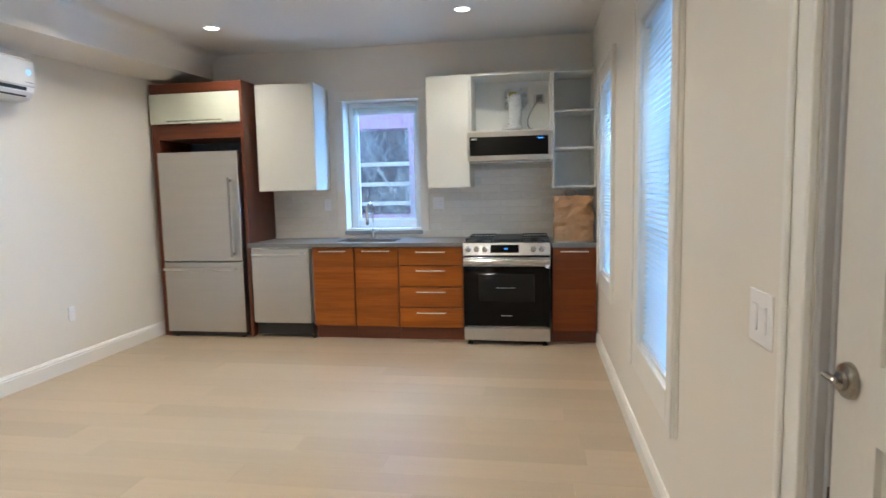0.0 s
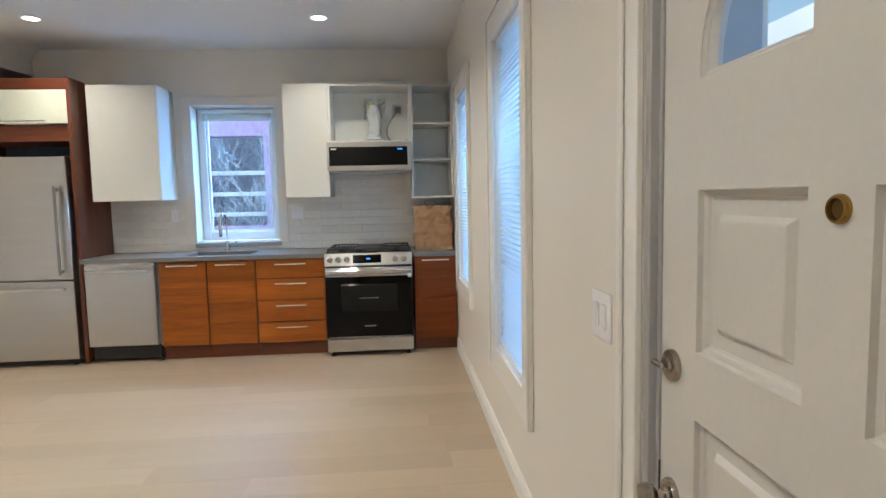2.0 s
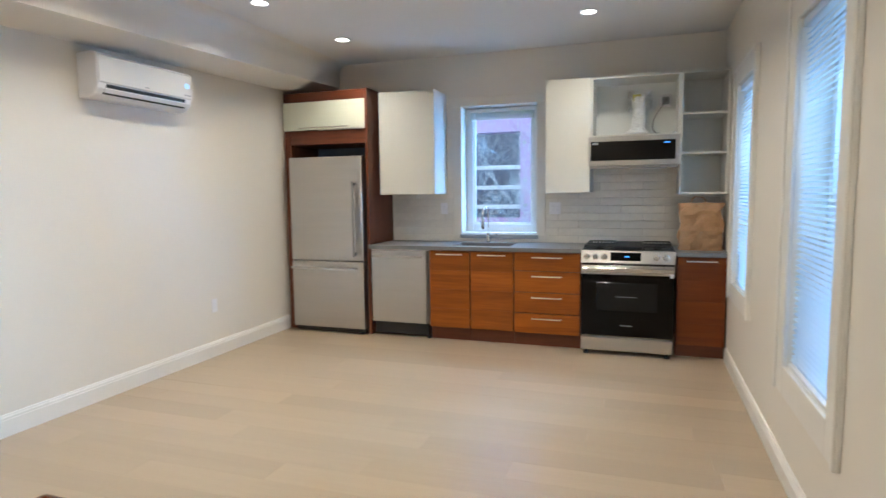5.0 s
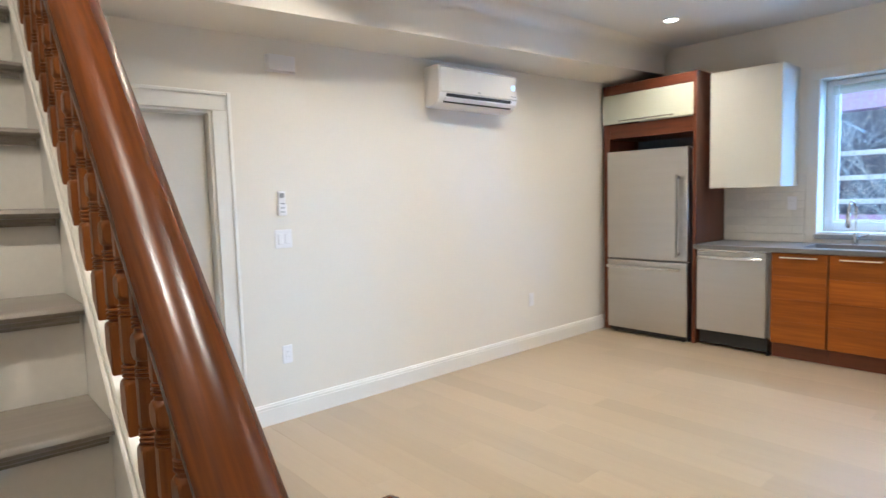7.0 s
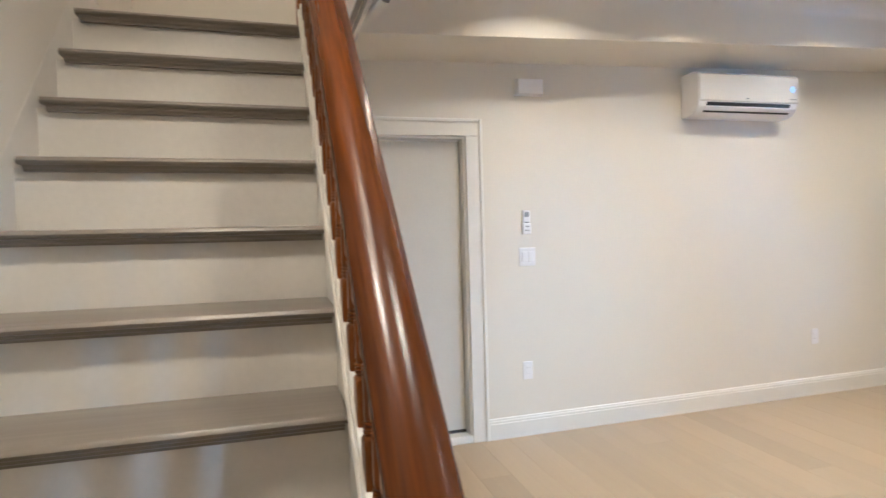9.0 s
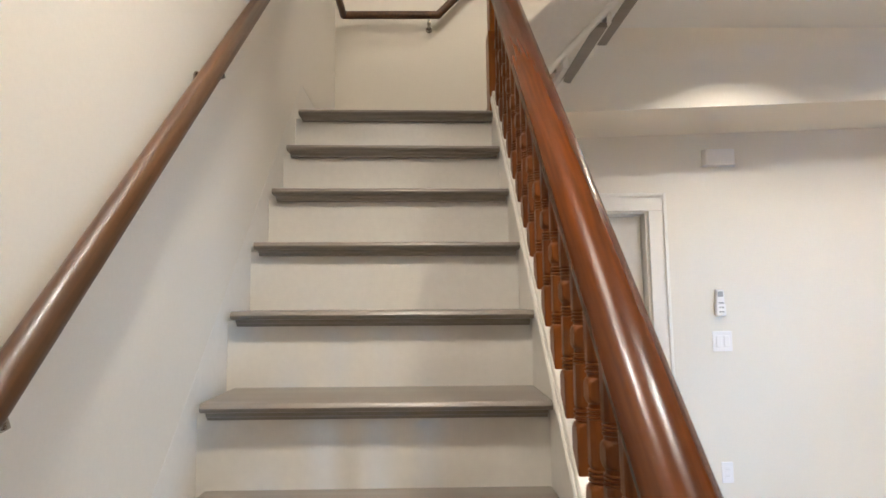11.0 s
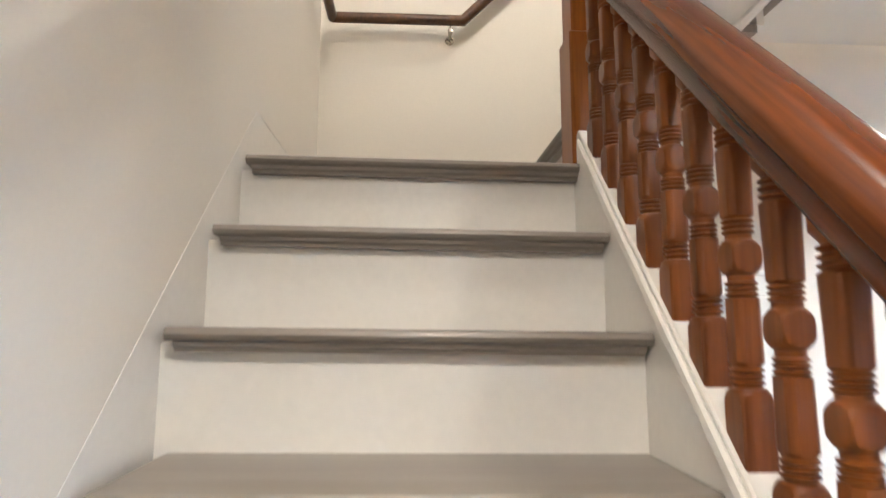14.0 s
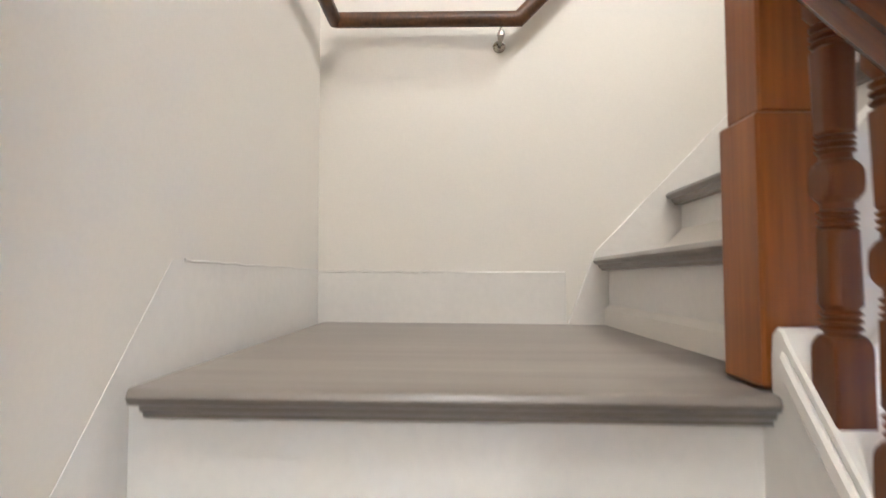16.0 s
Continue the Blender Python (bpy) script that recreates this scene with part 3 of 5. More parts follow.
def rosette(y, z, r, parent, knob):
    k = part("rosette", lathe([(r, 0.0), (r, -0.006), (r * 0.9, -0.012), (r * 0.55, -0.014), (r * 0.5, -0.02), (0.002, -0.02)], (DX0 - 0.0005, y, z), 24, 0), M_NICKEL, parent, "satin nickel lock plate", True)
    if knob:
        part("knob", lathe([(0.011, -0.018), (0.011, -0.035), (0.022, -0.042), (0.028, -0.055), (0.024, -0.068), (0.004, -0.072)], (DX0, y, z), 20, 0), M_NICKEL, parent, "satin nickel door knob", True)
    else:
        part("thumb_turn", box(DX0 - 0.036, DX0 - 0.02, y - 0.006, y + 0.036, z - 0.006, z + 0.006, 0.004), M_NICKEL, k, "nickel thumb turn")


rosette(1.308, 1.035, 0.034, d1, False)
rosette(1.308, 0.755, 0.034, d1, True)
part("peephole", lathe([(0.020, 0), (0.020, -0.004), (0.0175, -0.008), (0.0145, -0.008), (0.013, -0.001), (0.002, -0.001)], (DX0 - 0.0005, 0.865, 1.368), 24, 0), M_BRASS, d1, "round brass peephole", True)
part("peephole_lens", lathe([(0.0125, 0), (0.0125, -0.0015), (0.001, -0.002)], (DX0 - 0.0018, 0.865, 1.368), 18, 0), M_PEEP, d1, "dark peephole lens", True)
jb = thing("door_1_jamb", (0.45, DOOR[1], 0), "off-white stepped door frame with recess shade in its colour, and a dark seal", "")
jb["kind"] = "structure"
# jambs and stops carry the shade of the door recess in their grey
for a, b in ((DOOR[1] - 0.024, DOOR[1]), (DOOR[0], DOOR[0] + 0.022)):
    part("jamb", box(0.4525, 0.70, a, b, 0.0, DOOR[3] - 0.001, 0.003), M_JAMB_SHADED, jb)
part("jamb_stop", box(0.472, 0.69, DOOR[1] - 0.036, DOOR[1] - 0.0245, 0.0, 2.074, 0.003), M_JAMB_SHADED, jb)
part("jamb_stop", box(0.486, 0.69, DOOR[1] - 0.0445, DOOR[1] - 0.0365, 0.0, 2.074, 0.002), M_JAMB_SHADED, jb)
part("jamb_head", box(0.4525, 0.70, DOOR[0] + 0.022, DOOR[1] - 0.024, 2.075, DOOR[3] - 0.001, 0.002), M_DOOR, jb)
part("seal", box(0.479, 0.4855, DOOR[1] - 0.0445, DOOR[1] - 0.0405, 0.02, 2.07), M_PLASTIC, jb, "white rubber seal")
part("strike", box(0.4745, 0.4855, DOOR[1] - 0.040, DOOR[1] - 0.0365, 0.70, 0.80), M_BLACK, jb, "dark strike plate")

# ---- closet door in the west wall ----
d2 = thing("door_2", (XL - 0.07, LDOOR[0], 0), "plain flush cream closet door, closed", "")
d2["kind"] = "structure"
part("leaf", box(XL - 0.10, XL - 0.062, LDOOR[0] + 0.02, LDOOR[1] - 0.02, 0.072, LDOOR[3] - 0.022, 0.002), M_DOOR, d2)
part("jamb", box(XL - 0.2, XL - 0.002, LDOOR[1] - 0.014, LDOOR[1] - 0.001, 0.05, LDOOR[3] - 0.001), M_TRIM, d2)
part("jamb", box(XL - 0.2, XL - 0.002, LDOOR[0] + 0.001, LDOOR[0] + 0.014, 0.05, LDOOR[3] - 0.001), M_TRIM, d2)
part("jamb_head", box(XL - 0.2, XL - 0.002, LDOOR[0] + 0.014, LDOOR[1] - 0.014, LDOOR[3] - 0.014, LDOOR[3] - 0.001), M_TRIM, d2)
part("threshold", box(XL - 0.2, XL + 0.012, LDOOR[0], LDOOR[1], 0.0, 0.05, 0.004), M_TRIM, d2)
part("bottom_seal", box(XL - 0.095, XL - 0.066, LDOOR[0] + 0.02, LDOOR[1] - 0.02, 0.05, 0.071), M_BLACK, d2, "dark draught strip")

# ---- stair ----
RUN, RISE, NX, NZ, LIFT = 0.1955, 0.2, -1.567, 1.012, 0.012
OV = 0.043   # how far a tread stands over its riser
SY0, SY1 = YS + 0.0013, 0.455


def nose(k):
    return NX - RUN * (k - 5), RISE * k + LIFT


def line(x):
    return NZ + (RISE / RUN) * (NX - x)


stair = thing("staircase", (-0.8, 0, 0), "steep painted stair with grey treads and white risers", "staircase")


def tread(bm_name, x_front, x_back, y0, y1, z, parent, turned=False):
    """A tread with a rounded nose and a cove moulding under it."""
    def settled(b):
        for v in b.verts:
            v.co.z -= 0.011 * (v.co.y - 0.05)
        return b
    prof = [(x_back, z), (x_front - 0.006, z), (x_front + 0.0, z - 0.003), (x_front + 0.004, z - 0.011), (x_front, z - 0.019), (x_front - 0.006, z - 0.022), (x_back, z - 0.022)]
    part("tread", settled(prism(prof, y0, y1, 1)), M_TREAD, parent, "", True)
    prof = [(x_front - 0.008, z - 0.0225), (x_front - 0.011, z - 0.030), (x_front - 0.018, z - 0.034), (x_front - 0.020, z - 0.040), (x_front - OV, z - 0.040), (x_front - OV, z - 0.0225)]
    part("cove_moulding", settled(prism(prof, y0 + 0.010, y1 - 0.008, 1)), M_TREAD, parent)


for k in range(1, 12):
    x, z = nose(k)
    xb = nose(k + 1)[0] - OV if k < 11 else XL
    tread("tread", x, xb, SY0 + 0.021, SY1 if k < 11 else 0.545, z, stair)
    part("riser", box(x - OV - 0.02, x - OV, SY0, SY1 + 0.003, z - RISE - 0.012, z - 0.0225), M_SHEEN, stair)
# wall skirt, string and spandrel
x1, xe = nose(1)[0], nose(11)[0]
part("wall_skirt", prism([(x1 + 0.05, 0.0), (x1 + 0.05, line(x1 + 0.05) + 0.05), (-2.893, 2.378), (XL, 2.378), (XL, 2.05), (-3.1, 2.05), (-1.1, 0.0)], YS, SY0 - 0.0005, 1), M_SHEEN, stair)
part("landing_skirt", box(XL, XL + 0.012, SY0, 0.415, 2.2, 2.37, 0.003), M_SHEEN, stair)
_r = random.Random(11)
part("caulk_bead", tube([(XL + 0.010 + _r.uniform(0, 0.003), SY0 + 0.004 + 0.0178 * i, 2.371 + _r.uniform(-0.0035, 0.0035) - (0.006 if 14 < i < 18 else 0)) for i in range(24)], 0.0028, 6), M_SHEEN, stair, "ragged white caulk line", True)
part("caulk_bead", tube([(-2.93 - 0.03 * i, SY0 - 0.002 + _r.uniform(0, 0.002), 2.377 + _r.uniform(-0.002, 0.002)) for i in range(30)], 0.0024, 6), M_SHEEN, stair, "ragged white caulk line", True)
SO = 0.07
cap = [(x1 + 0.03, 0.0), (x1 + 0.03, line(x1 + 0.03) + SO)]
end = [(xe + 0.018, line(xe) + SO - 0.012), (xe + 0.006, line(xe) + SO + 0.004), (xe - 0.006, line(xe) + SO + 0.008), (xe - 0.018, line(xe) + SO - 0.002), (xe - 0.022, line(xe) + SO - 0.03), (xe - 0.022, 2.17), (xe - 0.064, 2.17)]
part("string", prism(cap + end + [(xe - 0.064, 0.0)], SY1 + 0.001, 0.512, 1, 0.003), M_SHEEN, stair)
_a, _b = x1 + 0.028, xe + 0.014
part("string_moulding", prism([(_a, line(_a) + SO - 0.034), (_a, line(_a) + SO - 0.004), (_b, line(_b) + SO - 0.004), (_b, line(_b) + SO - 0.034)], SY1 - 0.009, SY1 + 0.0005, 1, 0.0035), M_SHEEN, stair, "rounded white bead along the string")
part("string_fillet", prism([(_a, line(_a) + SO - 0.050), (_a, line(_a) + SO - 0.040), (_b, line(_b) + SO - 0.040), (_b, line(_b) + SO - 0.050)], SY1 - 0.004, SY1 + 0.0005, 1, 0.0015), M_SHEEN, stair)
part("landing_soffit", box(XL, xe - 0.08, YS, 0.6, 2.06, 2.17), M_WALL, stair)
part("spandrel", box(XL, xe - 0.066, 0.47, 0.51, 0.0, 2.06), M_WALL, stair)

# upper flight, turning along the long wall
UY, UZ = 0.50, 2.212


def uline(y):
    return UZ + RISE + (RISE / RUN) * (y - UY)


upper = thing("upper_stair_flight", (-3.3, 0.5, 2.2), "white boxed upper flight with grey treads rising from the landing", "staircase")
for k in range(5):
    y, z = UY + RUN * k + (0.03 if k else 0.0), UZ + RISE * (k + 1)
    prof = [(y + RUN + OV, z), (y + 0.006, z), (y, z - 0.003), (y - 0.004, z - 0.011), (y, z - 0.019), (y + 0.006, z - 0.022), (y + RUN + OV, z - 0.022)]
    part("tread", prism(prof, XL + 0.018, -2.805, 0), M_TREAD, upper, "", True)
    prof = [(y + 0.008, z - 0.0225), (y + 0.011, z - 0.030), (y + 0.018, z - 0.034), (y + 0.020, z - 0.040), (y + OV, z - 0.040), (y + OV, z - 0.0225)]
    part("cove_moulding", prism(prof, XL + 0.026, -2.813, 0), M_TREAD, upper)
    part("riser", box(XL + 0.018, -2.805, y + OV, y + OV + 0.02, z - RISE - (0.001 if k else 0.02), z - 0.0225), M_SHEEN, upper)
part("wall_skirt", prism([(0.416, 2.2), (0.505, uline(0.505) + 0.012), (1.6, uline(1.6) + 0.012), (1.6, uline(1.6) - 0.3), (0.6, 2.2)], XL, XL + 0.0175, 0), M_SHEEN, upper)
lo = lambda y: 2.575 + 1.03 * (y - 0.9)
part("string", prism([(0.545, lo(0.545)), (0.545, uline(0.545) + 0.05), (1.66, uline(1.66) + 0.05), (1.66, lo(1.66))], -2.80, -2.762, 0), M_SHEEN, upper)
part("string_moulding", prism([(0.553, lo(0.553)), (0.553, lo(0.553) + 0.035), (1.6, lo(1.6) + 0.035), (1.6, lo(1.6))], -2.7615, -2.748, 0, 0.005), M_TRIM, upper)
part("plaster_underside", prism([(0.53, lo(0.53) + 0.01), (1.66, lo(1.66) + 0.01), (1.66, lo(1.66) + 0.06), (0.53, lo(0.53) + 0.06)], XL, -2.801, 0), M_WALL, upper)

# ---- balustrade ----
RY = 0.482
rail_z = lambda x: line(x) + 0.586
bal = thing("balustrade", (-0.79, RY, 0), "dark varnished wooden balustrade with turned balusters", "railing")
hp = [(-0.024, -0.056), (-0.030, -0.048), (-0.030, -0.026), (-0.037, -0.020), (-0.049, -0.010), (-0.050, 0.004), (-0.046, 0.012), (-0.040, 0.016), (-0.034, 0.024), (-0.020, 0.031), (0.0, 0.034),
      (0.020, 0.031), (0.034, 0.024), (0.040, 0.016), (0.046, 0.012), (0.050, 0.004), (0.049, -0.010), (0.037, -0.020), (0.030, -0.026), (0.030, -0.048), (0.024, -0.056)]
part("handrail", sweep(hp, [(-0.84, RY, rail_z(-0.84)), (-2.755, RY, rail_z(-2.755))]), M_RAIL, bal, "moulded mahogany-coloured handrail", True)


def baluster_bm():
    """One turned spindle cut from a square stick: square foot and ball, ringed and tapered shafts."""
    prof = [(0.030, -0.045), (0.030, 0.060), (0.0285, 0.067), (0.0255, 0.074), (0.0215, 0.079), (0.0165, 0.081)]
    for z in (0.083, 0.091, 0.099):
        prof += [(0.0165, z), (0.0205, z + 0.0025), (0.0205, z + 0.0045), (0.0165, z + 0.007)]
    prof += [(0.0212, 0.112), (0.0205, 0.150), (0.0200, 0.192)]
    for z in (0.194, 0.201, 0.208):
        prof += [(0.0160, z), (0.0195, z + 0.002), (0.0195, z + 0.004), (0.0160, z + 0.006)]
    prof += [(0.0282 * math.sin(a), 0.245 - 0.029 * math.cos(a)) for a in [0.62 + 0.173 * i for i in range(12)]]
    for z in (0.275, 0.282, 0.289):
        prof += [(0.0160, z), (0.0195, z + 0.002), (0.0195, z + 0.004), (0.0160, z + 0.006)]
    prof += [(0.0200, 0.299), (0.0210, 0.345), (0.0222, 0.390)]
    for z in (0.394, 0.403, 0.412):
        prof += [(0.0165, z), (0.0215, z + 0.0028), (0.0215, z + 0.005), (0.0165, z + 0.008)]
    prof += [(0.019, 0.424), (0.027, 0.434), (0.027, 0.462)]
    b = lathe(prof, (0, 0, 0), 32)
    for v in b.verts:
        k = 0.0178 if 0.1115 < v.co.z < 0.193 or 0.2985 < v.co.z < 0.391 else 0.0198 if 0.215 < v.co.z < 0.275 else 0.0215
        v.co.x, v.co.y = max(-k, min(k, v.co.x)), max(-k, min(k, v.co.y))
    return b


bme = mesh_of("baluster", baluster_bm(), M_BALU, smooth=True, crease=22)
for i in range(21):
    x = -0.885 - 0.0891 * i
    o = new("baluster", bme)
    o.parent = bal
    o.location = (x + 0.79, 0.0, line(x) + SO)


def newel(name, x, y, s, z0, z1, capped, label):
    n = thing(name, (x, y, z0), label, "newel post", "stair newel posts")
    h = s / 2
    part("post", box(x - h, x + h, y - h, y + h, z0, z1 - 0.04, 0.004), M_NEWEL_LIT, n)
    if capped:
        part("cap_plate", box(x - h - 0.022, x + h + 0.022, y - h - 0.022, y + h + 0.022, z1 - 0.04, z1 - 0.016, 0.009, seg=3), M_RAIL, n)
        part("cap_block", box(x - h - 0.002, x + h + 0.002, y - h - 0.002, y + h + 0.002, z1 - 0.016, z1, 0.0075, seg=3), M_RAIL, n)
    else:
        part("upper_post", box(x - h + 0.008, x + h - 0.008, y - h + 0.008, y + h - 0.008, z1 - 0.04, z1 + 0.75, 0.004), M_NEWEL_LIT, n)
    return n


newel("newel_post", -0.79, 0.505, 0.112, 0.0, 1.107, True, "square varnished newel post with a flat cap")
newel("newel_post", -2.815, 0.5, 0.104, 2.212, 2.60, False, "tall square varnished newel post on the landing")

# ---- wall handrail ----
WY = YS + 0.06
wz = lambda x: 1.733 + 1.0 * (-1.48 - x)
wr = thing("wall_handrail", (-1.5, YS, 1.7), "round-edged oak handrail on metal wall brackets", "handrail")
wp = [(0.020 * math.cos(2 * math.pi * i / 14), 0.024 * math.sin(2 * math.pi * i / 14)) for i in range(14)]
XW = XL + 0.07
xk = -1.48 - (3.138 - 1.725)
part("rail", sweep(wp, [(-0.75, WY, wz(-0.75)), (xk, WY, 3.138), (XW, WY, 3.138)]), M_OAKR, wr, "", True)
part("rail", sweep(wp, [(XW, WY + 0.001, 3.138), (XW, 0.27, 3.138), (XW, 1.4, 3.138 + 1.13 * 1.02)]), M_OAKR, wr, "", True)


def rail_bracket(p, wall, parent):
    """A plate on the wall, an arm and a saddle under the rail."""
    p, w = Vector(p), Vector(wall)
    part("bracket", tube([w + Vector((0, 0, -0.06)), w + (p - w) * 0.6 + Vector((0, 0, -0.062)), p + Vector((0, 0, -0.05)), p + Vector((0, 0, -0.022))], 0.006, 8), M_NICKEL, parent, "small metal rail bracket", True)
    d = (p - w).normalized()
    part("bracket_plate", lathe([(0.02, 0.0), (0.02, 0.004), (0.012, 0.009)] if abs(d.y) > 0.5 or d.x > 0 else [(0.02, 0.0), (0.02, 0.004)], w + Vector((0, 0, -0.06)), 12, 1 if abs(d.y) > 0.5 else 0), M_NICKEL, parent, "", True)


for x in (-1.10, -1.76, -2.55, -3.3):
    z = min(wz(x), 3.138)
    rail_bracket((x, WY, z), (x, YS, z), wr)
rail_bracket((XW, 0.215, 3.138), (XL, 0.215, 3.138), wr)

# ---- ceiling lamps ----


def downlight(x, y):
    d = thing("recessed_downlight", (x, y, ZC), "round recessed ceiling downlight, switched on", "ceiling light", "recessed ceiling downlights")
    part("trim_ring", lathe([(0.074, 0.0), (0.075, -0.004), (0.070, -0.008), (0.058, -0.006), (0.057, -0.001)], (x, y, ZC), 28), M_PLASTIC, d, "", True)
    part("lens", lathe([(0.056, -0.002), (0.056, -0.005), (0.001, -0.006)], (x, y, ZC), 28), M_LENS, d, "glowing warm lens")
    return d


_first = downlight(*LAMPS[0])
# the last copy is an added fitting for the stair foot fill
for _x, _y in LAMPS[1:]:
    copy_thing(_first, pose(_x, _y, ZC))

# ---- wall fittings ----


def plate(name, axis, face, side, u, z, w, h, label, kind):
    """A cover plate on a wall face, with rockers, sockets or a blank middle."""
    o = (face, u, z) if axis == 0 else (u, face, z)
    p = thing(name, o, label, "switch" if "switch" in name else "socket")

    def slab(u0, u1, z0, z1, d0, d1, bev=0.0015):
        a, b = sorted((face + side * d0, face + side * d1))
        return box(a, b, u0, u1, z0, z1, bev) if axis == 0 else box(u0, u1, a, b, z0, z1, bev)
    part("cover_plate", slab(u - w / 2, u + w / 2, z - h / 2, z + h / 2, 0.0, 0.006, 0.002), M_PLASTIC, p)
    n = 2 if kind in ("double", "double_socket") else 1
    for i in range(n):
        c = u + (i - (n - 1) / 2) * w * 0.4
        if kind == "double":
            part("rocker", slab(c - 0.017, c + 0.017, z - 0.034, z + 0.034, 0.006, 0.012, 0.003), M_PLASTIC, p)
        else:
            part("socket_face", slab(c - 0.016, c + 0.016, z - 0.034, z + 0.034, 0.006, 0.0085, 0.0015), M_PLASTIC, p)
            for dz in (-0.017, 0.017):
                for du in (-0.006, 0.006):
                    part("slot", slab(c + du - 0.001, c + du + 0.001, z + dz - 0.004, z + dz + 0.004, 0.0085, 0.0088, 0), M_GREYPL, p)
    return p


plate("light_switch", 0, XR, -1, 1.66, 1.072, 0.138, 0.130, "white double rocker switch beside the entrance door", "double")
plate("light_switch", 0, XL, 1, 1.912, 1.177, 0.116, 0.118, "white double switch plate under the wall remote", "double")
plate("wall_socket", 0, XL, 1, 1.898, 0.43, 0.068, 0.118, "white wall socket above the skirting", "single")
plate("wall_socket", 0, XL, 1, 4.325, 0.455, 0.066, 0.118, "white wall socket above the skirting", "single")
plate("wall_socket", 1, YB - 0.009, -1, -2.235, 1.27, 0.075, 0.12, "white socket on the tiled splashback", "single")
plate("wall_socket", 1, YB - 0.009, -1, -1.065, 1.27, 0.115, 0.12, "white double socket on the tiled splashback", "double_socket")

ch = thing("door_chime", (XL, 1.935, 2.27), "small white plastic chime box high on the wall", "chime")
part("cover", prism([(XL, 1.848), (XL + 0.04, 1.856), (XL + 0.046, 1.862), (XL + 0.046, 2.028), (XL + 0.04, 2.034), (XL, 2.042)], 2.222, 2.318, 2, 0.003), M_PLASTIC, ch)
part("base", box(XL, XL + 0.012, 1.842, 2.048, 2.217, 2.2215), M_PLASTIC, ch)

rm = thing("remote_control", (XL, 1.905, 1.39), "white air conditioner remote in a wall holder", "remote control")
part("holder", box(XL, XL + 0.028, 1.876, 1.934, 1.325, 1.395, 0.004), M_PLASTIC, rm)
part("case", box(XL + 0.004, XL + 0.024, 1.88, 1.93, 1.33, 1.48, 0.005), M_PLASTIC, rm)
part("display", box(XL + 0.024, XL + 0.0252, 1.889, 1.921, 1.437, 1.468), M_GREYPL, rm, "grey display")
for i in range(3):
    for j in range(2):
        part("button", box(XL + 0.024 + (0.004 if i < 2 else 0), XL + 0.0295, 1.892 + j * 0.016, 1.904 + j * 0.016, 1.345 + i * 0.026, 1.353 + i * 0.026), M_GREYPL, rm)

# ---- wall air conditioner ----
ac = thing("air_conditioner", (XL, 3.43, 2.05), "white wall-mounted split air conditioner with a blue display", "air conditioner")
A0, A1 = 3.12, 3.975
prof = [(XL, 2.39), (XL + 0.135, 2.398), (XL + 0.168, 2.388), (XL + 0.18, 2.358), (XL + 0.178, 2.193), (XL + 0.17, 2.153), (XL + 0.14, 2.116), (XL + 0.085, 2.096), (XL, 2.096)]
part("body", prism(prof, A0, A1, 1, 0.006), M_PLASTIC, ac)
part("front_panel", prism([(XL + 0.1805, 2.38), (XL + 0.188, 2.37), (XL + 0.1875, 2.198), (XL + 0.1785, 2.188)], A0 + 0.006, A1 - 0.006, 1, 0.002), M_GLOSSPL, ac)
part("outlet_slot", prism([(XL + 0.1785, 2.186), (XL + 0.1815, 2.182), (XL + 0.176, 2.161), (XL + 0.168, 2.163)], A0 + 0.07, A1 - 0.075, 1), M_BLACK, ac, "dark air outlet")
part("louvre", prism([(XL + 0.1725, 2.159), (XL + 0.1775, 2.154), (XL + 0.160, 2.13), (XL + 0.153, 2.132)], A0 + 0.06, A1 - 0.06, 1, 0.001), M_PLASTIC, ac)
part("lower_slot", prism([(XL + 0.152, 2.1315), (XL + 0.158, 2.1295), (XL + 0.149, 2.1195), (XL + 0.142, 2.1205)], A0 + 0.06, A1 - 0.06, 1), M_BLACK, ac, "dark slot")
part("badge", box(XL + 0.1875, XL + 0.189, 3.51, 3.538, 2.21, 2.218), M_GREYPL, ac, "small grey badge")
part("display", lathe([(0.021, 0.0), (0.021, 0.0015), (0.001, 0.002)], (XL + 0.1875, A1 - 0.058, 2.29), 16, 0), M_ICON, ac, "pale blue round display")
part("label_line", box(XL + 0.1875, XL + 0.189, A1 - 0.085, A1 - 0.022, 2.216, 2.222), M_GREYPL, ac)

# ---- fridge and its surround ----
FX0, FX1, FY = -3.715, -2.885, 5.385
sr = thing("fridge_surround", (-3.33, 5.7, 0), "tall dark mahogany cabinet surround with a cream flap door", "cabinet")
SYF, SX0, SX1 = 5.47, -3.815, -2.835
part("side_panel", box(SX0, SX0 + 0.075, SYF, YB, 0, 2.478, 0.002), M_MAHOG, sr)
part("side_panel", box(SX1 - 0.03, SX1, SYF - 0.03, YB, 0, 2.478, 0.002), M_MAHOG, sr)
part("top_board", box(SX0 + 0.0755, SX1 - 0.0305, SYF, YB, 2.385, 2.478, 0.002), M_MAHOGX, sr)
part("middle_board", box(SX0 + 0.0755, SX1 - 0.0305, SYF, YB, 1.945, 2.085, 0.002), M_MAHOGX, sr)
part("back_board", box(SX0 + 0.0755, SX1 - 0.0305, YB - 0.02, YB, 0.0, 1.944), M_SHADE, sr)
fl = part("flap_door", box(SX0 + 0.004, SX1 - 0.033, SYF - 0.022, SYF - 0.002, 2.092, 2.378, 0.003), M_CREAM, sr, "cream lacquered flap door")
